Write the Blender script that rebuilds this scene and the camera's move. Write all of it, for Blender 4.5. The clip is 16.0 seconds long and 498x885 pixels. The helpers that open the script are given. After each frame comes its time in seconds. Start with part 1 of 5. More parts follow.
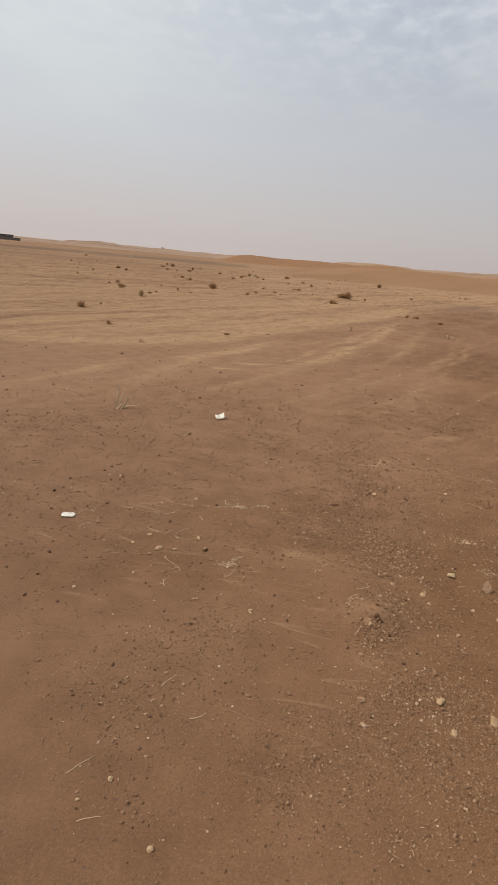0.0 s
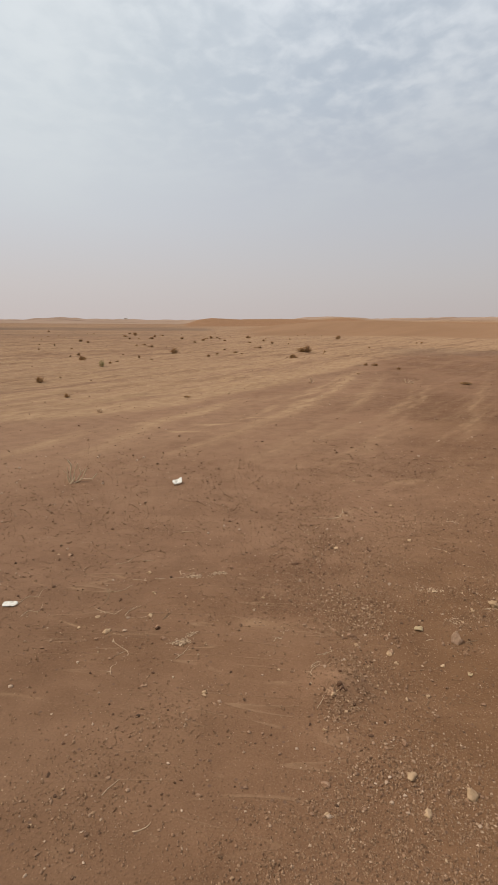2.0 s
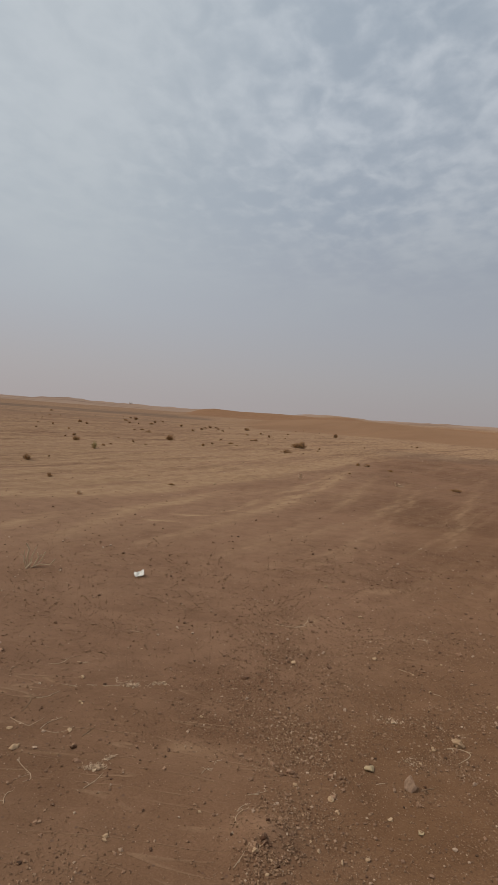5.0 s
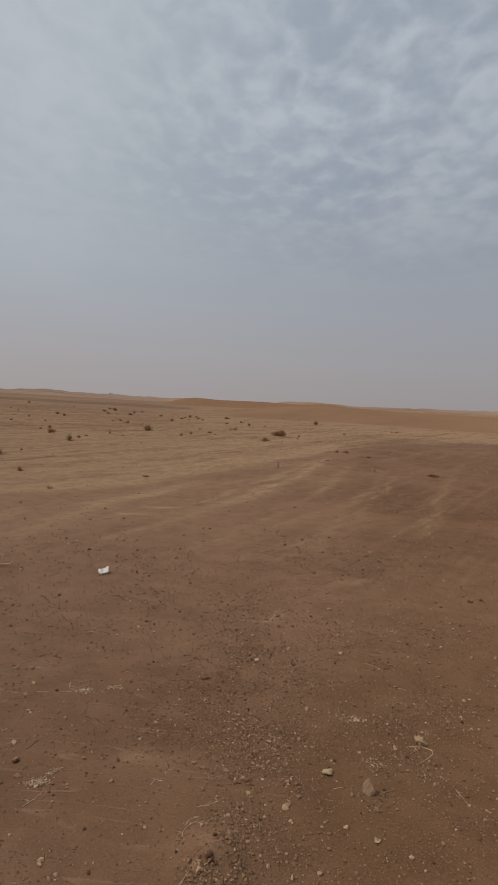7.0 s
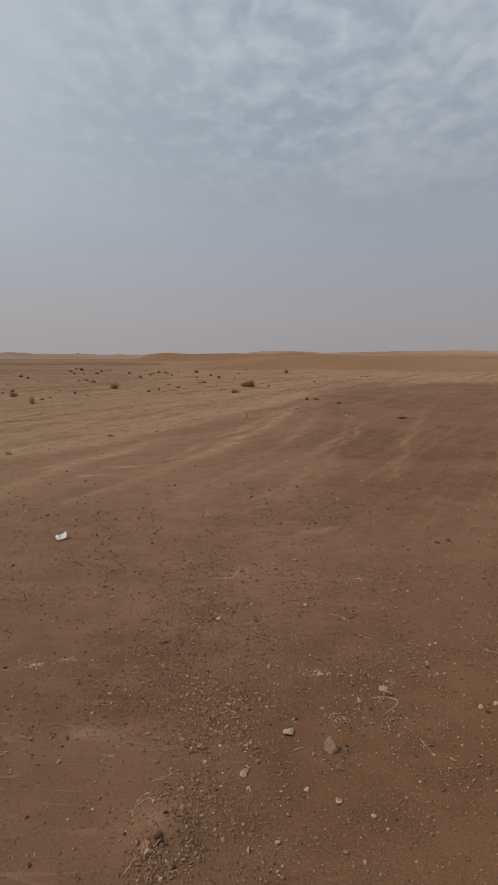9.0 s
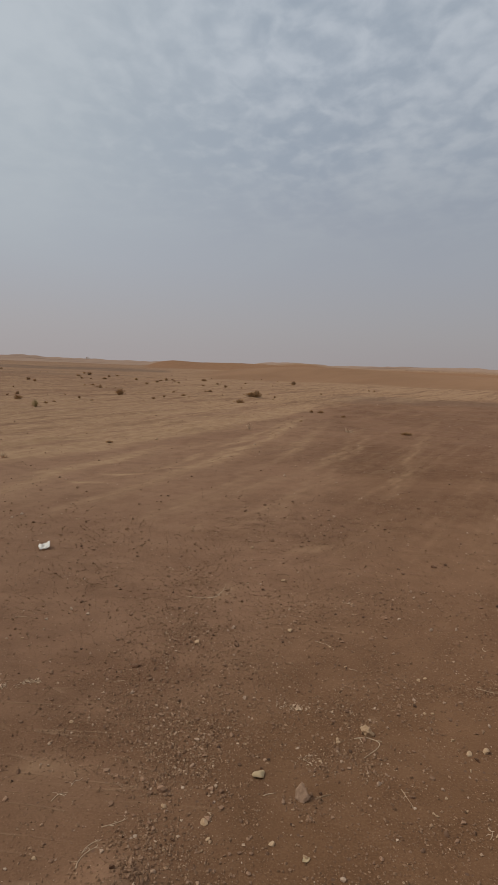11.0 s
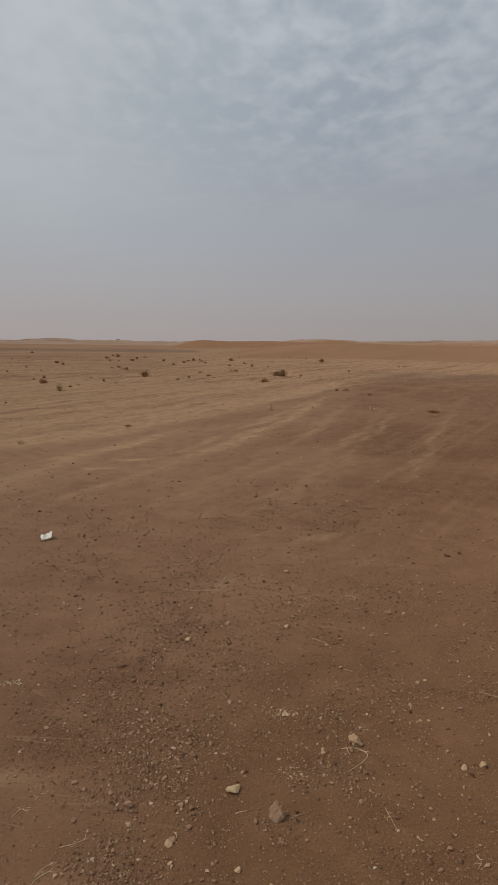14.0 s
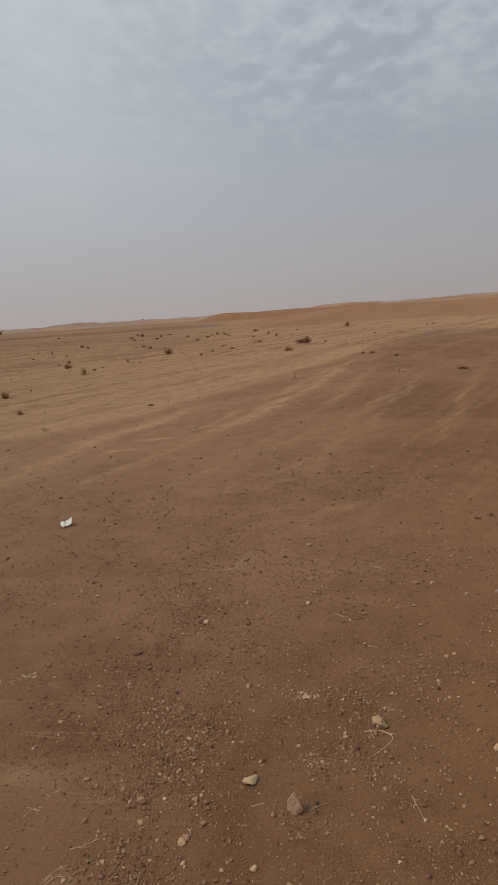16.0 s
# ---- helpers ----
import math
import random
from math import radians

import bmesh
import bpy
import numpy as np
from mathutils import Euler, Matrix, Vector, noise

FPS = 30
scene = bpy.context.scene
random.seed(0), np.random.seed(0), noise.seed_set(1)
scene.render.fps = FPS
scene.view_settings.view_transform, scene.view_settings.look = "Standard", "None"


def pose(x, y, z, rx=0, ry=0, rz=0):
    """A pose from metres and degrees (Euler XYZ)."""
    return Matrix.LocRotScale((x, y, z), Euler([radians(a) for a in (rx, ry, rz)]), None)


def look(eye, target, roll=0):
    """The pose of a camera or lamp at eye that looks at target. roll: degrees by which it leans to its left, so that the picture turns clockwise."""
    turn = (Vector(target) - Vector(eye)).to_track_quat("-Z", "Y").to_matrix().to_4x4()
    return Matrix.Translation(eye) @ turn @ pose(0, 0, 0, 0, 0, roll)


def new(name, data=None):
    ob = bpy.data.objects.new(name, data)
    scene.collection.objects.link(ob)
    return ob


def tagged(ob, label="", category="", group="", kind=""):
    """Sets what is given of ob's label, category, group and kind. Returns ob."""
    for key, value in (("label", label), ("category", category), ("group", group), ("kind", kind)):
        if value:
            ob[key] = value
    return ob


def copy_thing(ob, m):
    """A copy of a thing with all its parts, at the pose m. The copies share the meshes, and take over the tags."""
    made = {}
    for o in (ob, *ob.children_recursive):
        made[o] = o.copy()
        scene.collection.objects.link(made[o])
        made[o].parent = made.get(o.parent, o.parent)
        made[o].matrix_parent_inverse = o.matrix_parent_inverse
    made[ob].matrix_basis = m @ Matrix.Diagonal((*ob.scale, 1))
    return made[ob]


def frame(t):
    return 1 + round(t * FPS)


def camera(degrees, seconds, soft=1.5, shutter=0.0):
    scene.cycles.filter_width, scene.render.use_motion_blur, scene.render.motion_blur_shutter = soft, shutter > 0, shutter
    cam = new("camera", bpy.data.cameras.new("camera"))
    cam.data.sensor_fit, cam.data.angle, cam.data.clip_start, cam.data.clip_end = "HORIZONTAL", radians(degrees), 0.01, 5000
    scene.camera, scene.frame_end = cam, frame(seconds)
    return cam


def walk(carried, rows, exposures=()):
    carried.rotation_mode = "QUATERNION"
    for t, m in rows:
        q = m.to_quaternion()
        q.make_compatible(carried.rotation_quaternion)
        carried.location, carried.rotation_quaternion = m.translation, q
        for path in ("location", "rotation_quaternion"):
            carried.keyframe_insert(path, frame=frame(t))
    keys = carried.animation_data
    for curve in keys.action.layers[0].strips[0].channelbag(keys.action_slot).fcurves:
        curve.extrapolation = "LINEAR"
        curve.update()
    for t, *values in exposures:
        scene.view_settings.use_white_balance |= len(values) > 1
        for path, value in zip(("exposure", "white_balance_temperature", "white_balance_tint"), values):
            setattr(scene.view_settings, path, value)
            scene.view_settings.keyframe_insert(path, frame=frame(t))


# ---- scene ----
cam = camera(45.8, 16.0, soft=1.15, shutter=0.15)
PATH = [
    (0, (-0.009, 0.395, 1.583), (-0.248, 2.289, 0.988), 5.2),
    (0.5, (0.032, 0.433, 1.59), (-0.168, 2.341, 1.026), 4.6),
    (1, (0.076, 0.477, 1.584), (-0.065, 2.399, 1.048), 3.7),
    (1.5, (0.13, 0.492, 1.606), (-0.022, 2.416, 1.083), 0.5),
    (2, (0.154, 0.539, 1.584), (-0.019, 2.49, 1.182), 0.4),
    (2.5, (0.184, 0.591, 1.585), (0.013, 2.557, 1.264), 0.3),
    (3, (0.214, 0.61, 1.589), (0.038, 2.591, 1.375), 1.6),
    (3.5, (0.245, 0.674, 1.575), (0.056, 2.658, 1.404), 3.2),
    (4, (0.282, 0.7, 1.582), (0.086, 2.687, 1.457), 4.0),
    (6.5, (0.48, 0.859, 1.614), (0.341, 2.853, 1.529), 4.2),
    (7, (0.51, 0.904, 1.62), (0.394, 2.896, 1.489), 3.4),
    (7.5, (0.547, 0.956, 1.618), (0.453, 2.941, 1.398), 2.0),
    (8, (0.586, 1.01, 1.599), (0.555, 2.993, 1.342), 1.85),
    (8.5, (0.612, 1.039, 1.621), (0.6, 2.998, 1.214), 0.2),
    (9, (0.653, 1.132, 1.597), (0.629, 3.111, 1.307), 0.2),
    (11.5, (0.791, 1.341, 1.604), (0.72, 3.323, 1.349), 3.2),
    (12, (0.832, 1.376, 1.613), (0.727, 3.357, 1.36), 4.2),
    (12.5, (0.867, 1.389, 1.628), (0.757, 3.37, 1.377), 4.6),
    (13, (0.907, 1.436, 1.632), (0.765, 3.409, 1.336), 3.4),
    (13.5, (0.948, 1.477, 1.638), (0.803, 3.448, 1.332), 2.3),
    (14, (0.985, 1.513, 1.64), (0.837, 3.479, 1.309), 0.8),
    (14.5, (1.015, 1.545, 1.64), (0.862, 3.504, 1.264), -0.9),
    (15, (1.055, 1.605, 1.628), (0.848, 3.54, 1.167), -3.5),
    (15.5, (1.08, 1.676, 1.613), (0.873, 3.616, 1.175), -3.7),
    (16, (1.109, 1.688, 1.617), (0.851, 3.626, 1.193), -3.8),
]
EXPOSURE = [(0.0, 0.63, 6740, 10), (1.5, 0.65, 6680, 10), (3.5, 0.40, 6500, 10), (4.0, 0.29, 6470, 10), (7.0, 0.0, 6400, 10), (8.0, -0.02, 6440, 10), (8.5, -0.05, 6440, 10), (9.0, 0.04, 6360, 10),
            (11.5, 0.06, 6370, 10), (12.5, 0.08, 6430, 10), (14.5, 0.03, 6550, 10), (16.0, 0.16, 6540, 10)]
walk(cam, [(t, look(eye, target, roll)) for t, eye, target, roll in PATH], EXPOSURE)

# ---- light ----
SUN_AZ, SUN_EL = -102.0, 50.0          # degrees, from +y towards +x, and up
sun_dir = Vector((math.sin(radians(SUN_AZ)) * math.cos(radians(SUN_EL)), math.cos(radians(SUN_AZ)) * math.cos(radians(SUN_EL)), math.sin(radians(SUN_EL))))
sun = new("sun", bpy.data.lights.new("sun", "SUN"))
sun.data.energy, sun.data.angle, sun.data.color = 1.35, radians(9), (1.0, 0.94, 0.86)
sun.matrix_world = look(sun_dir * 50, (0, 0, 0))


class Nodes:
    """Short way to wire a node tree."""

    def __init__(self, tree):
        self.tree = tree
        tree.nodes.clear()

    def add(self, kind, props=None, **inputs):
        n = self.tree.nodes.new(kind)
        props = props or {}
        if "operation" in props:
            n.operation = props["operation"]
        if "use_clamp" in props:
            n.use_clamp = props["use_clamp"]
        if "interpolation_type" in props:
            n.interpolation_type = props["interpolation_type"]
        if "attribute_name" in props:
            n.attribute_name = props["attribute_name"]
        for key, value in inputs.items():
            key = key.replace("_", " ")
            sock = n.inputs[int(key[1:])] if key[0] == "i" and key[1:].isdigit() else n.inputs[key]
            if isinstance(value, bpy.types.NodeSocket):
                self.tree.links.new(value, sock)
            else:
                sock.default_value = value
        return n

    def math(self, op, a, b=0.0, c=0.0, clamp=False):
        return self.add("ShaderNodeMath", {"operation": op, "use_clamp": clamp}, i0=a, i1=b, i2=c).outputs[0]

    def vmath(self, op, a, b=(0, 0, 0)):
        return self.add("ShaderNodeVectorMath", {"operation": op}, i0=a, i1=b)

    def noise(self, vec, scale, detail=4.0, rough=0.55, distort=0.0):
        return self.add("ShaderNodeTexNoise", None, Vector=vec, Scale=scale, Detail=detail, Roughness=rough, Distortion=distort).outputs["Fac"]

    def step(self, v, lo, hi, a=0.0, b=1.0):
        n = self.add("ShaderNodeMapRange", {"interpolation_type": "SMOOTHSTEP"}, i0=v, i1=lo, i2=hi, i3=a, i4=b)
        return n.outputs[0]

    def mix(self, fac, a, b, blend="MIX"):
        n = self.tree.nodes.new("ShaderNodeMix")
        n.data_type, n.blend_type = "RGBA", blend
        for sock, value in ((n.inputs[0], fac), (n.inputs[6], a), (n.inputs[7], b)):
            if isinstance(value, bpy.types.NodeSocket):
                self.tree.links.new(value, sock)
            elif sock.type == "RGBA":
                sock.default_value = (*value, 1.0) if len(value) == 3 else value
            else:
                sock.default_value = value
        return n.outputs[2]

    def ramp(self, fac, stops):
        n = self.add("ShaderNodeValToRGB", None, Fac=fac)
        el = n.color_ramp.elements
        while len(el) < len(stops):
            el.new(0.5)
        for e, (p, c) in zip(el, stops):
            e.position, e.color = p, (*c, 1.0)
        return n.outputs["Color"]


# hazy, broken high cloud over a dusty horizon
world = bpy.data.worlds.new("overcast_sky")
scene.world = world
world.use_nodes = True
N = Nodes(world.node_tree)
ray = N.add("ShaderNodeTexCoord").outputs["Generated"]
sep = N.add("ShaderNodeSeparateXYZ", None, Vector=ray)
dx, dy, dz = sep.outputs[0], sep.outputs[1], sep.outputs[2]
up = N.math("MAXIMUM", dz, 0.0)
lift = N.math("ADD", up, 0.10)
plane = N.add("ShaderNodeCombineXYZ", None, X=N.math("DIVIDE", dx, lift), Y=N.math("DIVIDE", dy, lift), Z=0.0).outputs[0]
turned = N.add("ShaderNodeMapping", None, Vector=plane, Rotation=(0, 0, radians(25)), Scale=(1.0, 0.75, 1.0)).outputs[0]
puffs = N.noise(turned, 11.0, 4.0, 0.46, 0.35)
banks = N.noise(turned, 1.05, 4.0, 0.55, 0.4)
fine = N.noise(turned, 24.0, 3.0, 0.55, 0.1)
body = N.math("ADD", N.math("MULTIPLY", puffs, 0.52), N.math("ADD", N.math("MULTIPLY", banks, 0.50), N.math("MULTIPLY", fine, 0.14)))
cover = N.math("MULTIPLY", N.step(body, 0.46, 0.74), 0.84)
calm = N.step(dx, 0.10, -0.40)
seen_high = N.math("MULTIPLY", N.step(up, 0.14, 0.36), N.math("SUBTRACT", 1.0, N.math("MULTIPLY", calm, 0.35)))
veil = N.ramp(up, [(0.0, (0.385, 0.348, 0.344)), (0.06, (0.380, 0.360, 0.366)), (0.16, (0.364, 0.374, 0.406)), (0.32, (0.333, 0.374, 0.427)), (0.60, (0.350, 0.404, 0.460)), (1.0, (0.44, 0.50, 0.55))])
bright = N.ramp(up, [(0.0, (0.34, 0.315, 0.31)), (0.18, (0.385, 0.405, 0.425)), (0.42, (0.535, 0.570, 0.608)), (1.0, (0.66, 0.71, 0.75))])
clouds = N.mix(N.math("MULTIPLY", cover, seen_high), veil, bright)
soft_bank = N.math("MULTIPLY", N.step(banks, 0.42, 0.68), N.math("MULTIPLY", N.step(up, 0.06, 0.22), 0.42))
clouds = N.mix(soft_bank, clouds, bright)
clouds = N.mix(N.math("MULTIPLY", calm, N.math("MULTIPLY", N.step(up, 0.06, 0.30), 0.52)), clouds, (0.455, 0.488, 0.492))
toward = N.vmath("DOT_PRODUCT", ray, tuple(sun_dir)).outputs["Value"]
glow = N.math("MULTIPLY", N.math("POWER", N.math("MAXIMUM", toward, 0.0), 3.0), 0.30)
clouds = N.mix(glow, clouds, (0.80, 0.81, 0.80))
side = N.step(dx, -0.45, 0.45, 1.05, 0.91)
clouds = N.mix(1.0, clouds, N.add("ShaderNodeCombineXYZ", None, X=side, Y=side, Z=side).outputs[0], "MULTIPLY")
sky = N.add("ShaderNodeTexSky")
sky.sky_type, sky.sun_disc, sky.dust_density = "NISHITA", False, 4.0
sky.sun_elevation, sky.sun_rotation = radians(SUN_EL), radians(SUN_AZ)
blue = N.add("ShaderNodeBackground", None, Color=sky.outputs[0], Strength=0.08)
grey = N.add("ShaderNodeBackground", None, Color=clouds, Strength=1.0)
both = N.add("ShaderNodeMixShader", None, i0=0.88, i1=blue.outputs[0], i2=grey.outputs[0])
N.add("ShaderNodeOutputWorld", None, Surface=both.outputs[0])


# ---- plan of the land, in plain numbers ----
def hash2(ix, iy, seed):
    n = (ix.astype(np.int64) * 374761393 + iy.astype(np.int64) * 668265263 + seed * 974634777) & 0xFFFFFFFF
    n = ((n ^ (n >> 13)) * 1274126177) & 0xFFFFFFFF
    n = ((n ^ (n >> 15)) * 2246822519) & 0xFFFFFFFF
    return ((n ^ (n >> 16)) & 0xFFFFFF) / float(0xFFFFFF)


def vnoise(x, y, seed=0):
    ix, iy = np.floor(x), np.floor(y)
    fx, fy = x - ix, y - iy
    fx, fy = fx * fx * (3 - 2 * fx), fy * fy * (3 - 2 * fy)
    a, b = hash2(ix, iy, seed), hash2(ix + 1, iy, seed)
    c, d = hash2(ix, iy + 1, seed), hash2(ix + 1, iy + 1, seed)
    return (a + (b - a) * fx) * (1 - fy) + (c + (d - c) * fx) * fy


def fbm(x, y, octaves=4, seed=0):
    total, amp, size = 0.0, 0.5, 0.0
    for i in range(octaves):
        total, size = total + amp * vnoise(x, y, seed + i), size + amp
        x, y, amp = x * 2.03 + 17.1, y * 2.03 - 9.7, amp * 0.5
    return total / size


def smooth(v, lo, hi):
    t = np.clip((v - lo) / (hi - lo), 0, 1)
    return t * t * (3 - 2 * t)


MID = (0.6, 1.1)                       # the walk's middle on the ground
WIND = radians(27)                     # wind-blown streaks run along this bearing


def polar(x, y):
    return np.hypot(x - MID[0], y - MID[1]), np.degrees(np.arctan2(x - MID[0], y - MID[1]))


def along(x, y):
    """Distance along and across the wind."""
    return x * math.sin(WIND) + y * math.cos(WIND), x * math.cos(WIND) - y * math.sin(WIND)


def sand_edge(x):
    return np.interp(x, [-30, -8, -3.7, -2.8, -1.2, 0, 2, 3.6, 6, 15, 40], [6, 9.3, 10.6, 11.9, 13.7, 16.4, 21.8, 26.5, 31, 36, 52])


def sand_mask(x, y):
    """0 on the stony soil, 1 where blown sand lies on it."""
    edge = sand_edge(x)
    u, v = along(x, y)
    rag = (fbm(u / 5.0, v / 0.8, 4, 31) - 0.5) * 4.5
    return smooth((y - edge + rag) / (1.0 + 0.12 * np.abs(y)), -0.5, 0.9)


def stony(x, y):
    """0 on smooth silty soil, 1 where crumbs and gravel lie thick."""
    clusters = 0.16 + 0.84 * smooth(0.55 * fbm(x / 0.42, y / 0.32, 4, 200) + 0.45 * fbm(x / 0.13, y / 0.11, 3, 203), 0.40, 0.62)
    clusters = clusters + (0.5 - clusters) * 0.6 * smooth(y, 4.2, 6.0)
    broad = 0.25 + 0.75 * smooth(fbm(x / 1.4, y / 1.2, 3, 230), 0.36, 0.58)
    side = 0.22 + 0.78 * smooth(x + 0.25 * (fbm(x / 0.6, y / 0.6, 3, 233) - 0.5), -0.25, 0.55)
    side = np.maximum(side, 0.45 * smooth(y, 4.1, 5.2))
    side = np.maximum(side, 0.55 * (1 - smooth(y, 2.2, 2.9)))
    return clusters * broad * side * (0.28 + 0.72 * smooth(y, 2.1, 3.2))


CLODS = [(0.355, 2.86, 0.12, 0.072), (0.40, 3.06, 0.15, 0.014), (0.97, 3.31, 0.09, 0.006), (0.02, 1.80, 0.07, 0.008), (0.45, 3.36, 0.16, 0.006)]


def ground_z(x, y):
    x, y = np.asarray(x, float), np.asarray(y, float)
    r, az = polar(x, y)
    near = 1 - smooth(r, 30, 60)
    rough = stony(x, y)
    z = (fbm(x / 1.7, y / 1.7, 4, 3) - 0.5) * 0.045 * near
    z += (fbm(x / 0.16, y / 0.16, 3, 8) - 0.5) * (0.005 + 0.012 * rough) * (1 - smooth(r, 5, 12))
    z += (fbm(x / 0.045, y / 0.045, 2, 12) - 0.5) * (0.001 + 0.010 * rough) * (1 - smooth(r, 3, 6))
    # wind ripples in patches of loose sand, bent by the clods
    bend = fbm(x / 0.5, y / 0.5, 3, 41)
    patch = smooth(fbm(x / 0.9, y / 0.9, 3, 21), 0.52, 0.66) * (1 - smooth(r, 7, 14))
    patch = np.maximum(patch, 1.2 * np.exp(-((x + 0.6) ** 2 + (y - 3.5) ** 2) / 0.7))
    z += 0.003 * np.abs(np.sin((y * 0.93 + 0.35 * x + bend * 0.7) * math.pi / 0.17)) ** 3 * patch
    # low tongues of blown sand
    u, v = along(x, y)
    tongue = fbm(u / 3.2, v / 0.55, 4, 5)
    sand = sand_mask(x, y)
    z += sand * (0.02 + 0.05 * smooth(tongue, 0.45, 0.75) + 0.025 * fbm(u / 0.9, v / 0.22, 3, 55)) * smooth(r, 6, 14) * (1 - smooth(r, 70, 110))
    z += (0.085 + 0.075 * smooth(r, 18, 30)) * (fbm(x / 1.1, y / 0.7, 4, 67) - 0.5) * smooth(r, 7, 14) * (1 - smooth(r, 60, 90))
    # small hummocks and ripples on the blown sand
    z += sand * 0.050 * (fbm(u / 0.9, v / 0.42, 3, 71) - 0.42) * smooth(r, 8, 14) * (1 - smooth(r, 45, 65))
    z += 0.25 * (fbm(x / 14, y / 14, 3, 61) - 0.5) * smooth(r, 25, 60)
    for cx, cy, rad, high in CLODS:
        z += high * np.exp(-((x - cx) ** 2 + (y - cy) ** 2) / (rad * rad))
    # the long smooth dune, the low one beyond its foot, and the far sand hills
    b = np.interp(az, [-9, -5.5, -2.5, 1.0, 5, 8, 11, 15, 20, 30, 45, 60], [0, 0.35, 1.05, 1.58, 1.80, 1.84, 1.66, 1.40, 1.25, 1.3, 1.0, 0])
    z += b * smooth(r, 62 + 2 * np.sin(az * 0.5), 96) * (1 - 0.75 * smooth(r, 97, 135))
    a = np.interp(az, [-12, -11.2, -10, -8.8, -6, -3, 0, 3, 6, 20, 40], [0, 0.7, 2.2, 2.75, 2.25, 2.3, 2.2, 1.4, 0.6, 0.6, 0])
    z += a * smooth(r, 165, 222) * (1 - 0.6 * smooth(r, 224, 290))
    rise = sum(np.interp(az + turn, [-60, -40, -31, -27.5, -25, -23.6, -22.6, -21.4, -20, -16.5, -12, -0.5, 0.1, 3.2, 5, 6.4, 10, 13, 15.3, 19, 40, 60],
                     [0.0, 0.05, 0.02, 0.07, 0.08, 0.22, 0.32, 0.2, 0.09, 0.1, 0.03, 0.12, 0.31, 0.34, 0.28, 0.22, 0.30, 0.36, 0.46, 0.5, 0.3, 0]) for turn in (-0.7, -0.35, 0, 0.35, 0.7)) / 5
    far = np.interp(az, [-14, -8, -1, 4, 8, 60], [620, 560, 420, 330, 380, 420])
    top = 1.6 + far * np.tan(np.radians(rise)) + (fbm(az / 2.2, az * 0 + 3.3, 3, 77) - 0.5) * 0.9 + (fbm(az / 0.55, r / 90, 3, 78) - 0.5) * 0.8 + (fbm(az / 1.3, r / 60, 3, 79) - 0.5) * 2.6 * smooth(-az, 7, 12)
    z += np.maximum(top, 0.2) * smooth(r, far * 0.62, far) * (1 - 0.55 * smooth(r, far * 1.02, far * 1.5))
    return z


# soft drifts of pale sand lying on the soil: strength, half width, then places along each
DRIFTS = [
    (1.0, 0.42, [(-9, 9), (-4.6, 9.9), (-3.5, 10.7), (-2.6, 11.9), (-1.6, 14.4), (-0.4, 17), (0.7, 19.7), (2.4, 25.5)]),
    (0.62, 0.20, [(-2.5, 7.2), (-2.3, 8.4), (-2.1, 9.6), (-1.6, 10.9), (-1.1, 12.6)]),
    (0.55, 0.17, [(-1.3, 7.6), (-1.0, 8.4), (-0.4, 10.1), (0.3, 12.2), (1.2, 16.2), (2.2, 21.5)]),
    (0.42, 0.10, [(-0.9, 9.9), (-0.5, 11.2), (0.3, 14.0), (1.2, 17.5), (2.0, 21.0)]),
    (0.30, 0.15, [(-0.4, 7.3), (0.2, 8.9), (0.9, 11.0), (1.6, 14.2), (2.6, 18.5)]),
    (0.22, 0.15, [(0.5, 7.0), (1.0, 8.4), (1.6, 10.4), (2.6, 14.2), (3.4, 17.5)]),
    (0.17, 0.16, [(1.5, 6.4), (1.9, 7.3), (2.4, 8.5), (2.75, 9.7), (3.4, 11.7), (4.1, 13.9), (4.8, 15.9)]),
    (0.20, 0.12, [(1.6, 9.6), (2.2, 11.6), (2.9, 14.3), (3.6, 17.0)]),
    (0.20, 0.18, [(3.4, 12.1), (4.2, 14.4), (5.2, 17.2), (6.6, 21.0)]),
    (0.26, 0.14, [(0.95, 6.35), (1.25, 6.45), (1.6, 6.6)]),
]
DRIFTS += [
    (0.75, 0.045, [(-1.78, 8.92), (-1.5, 9), (-1.2, 9.1)]),
    (0.75, 0.045, [(-0.88, 10.34), (-0.6, 10.27), (-0.28, 10.2)]),
    (0.6, 0.045, [(-1.55, 9.5), (-1.2, 9.62), (-0.8, 9.7)]),
    (0.4, 0.08, [(0.4, 5.12), (0.52, 5.3), (0.6, 5.55)]),
    (0.34, 0.2, [(-3.6, 6.2), (-3.2, 7.6), (-2.9, 9)]),
    (0.28, 0.07, [(-0.25, 3.42), (-0.02, 3.44), (0.16, 3.4)]),
    (0.25, 0.05, [(0.3, 2.86), (0.36, 2.87)]),
    (0.3, 0.04, [(1.3, 3.82), (1.34, 3.9)]),
]

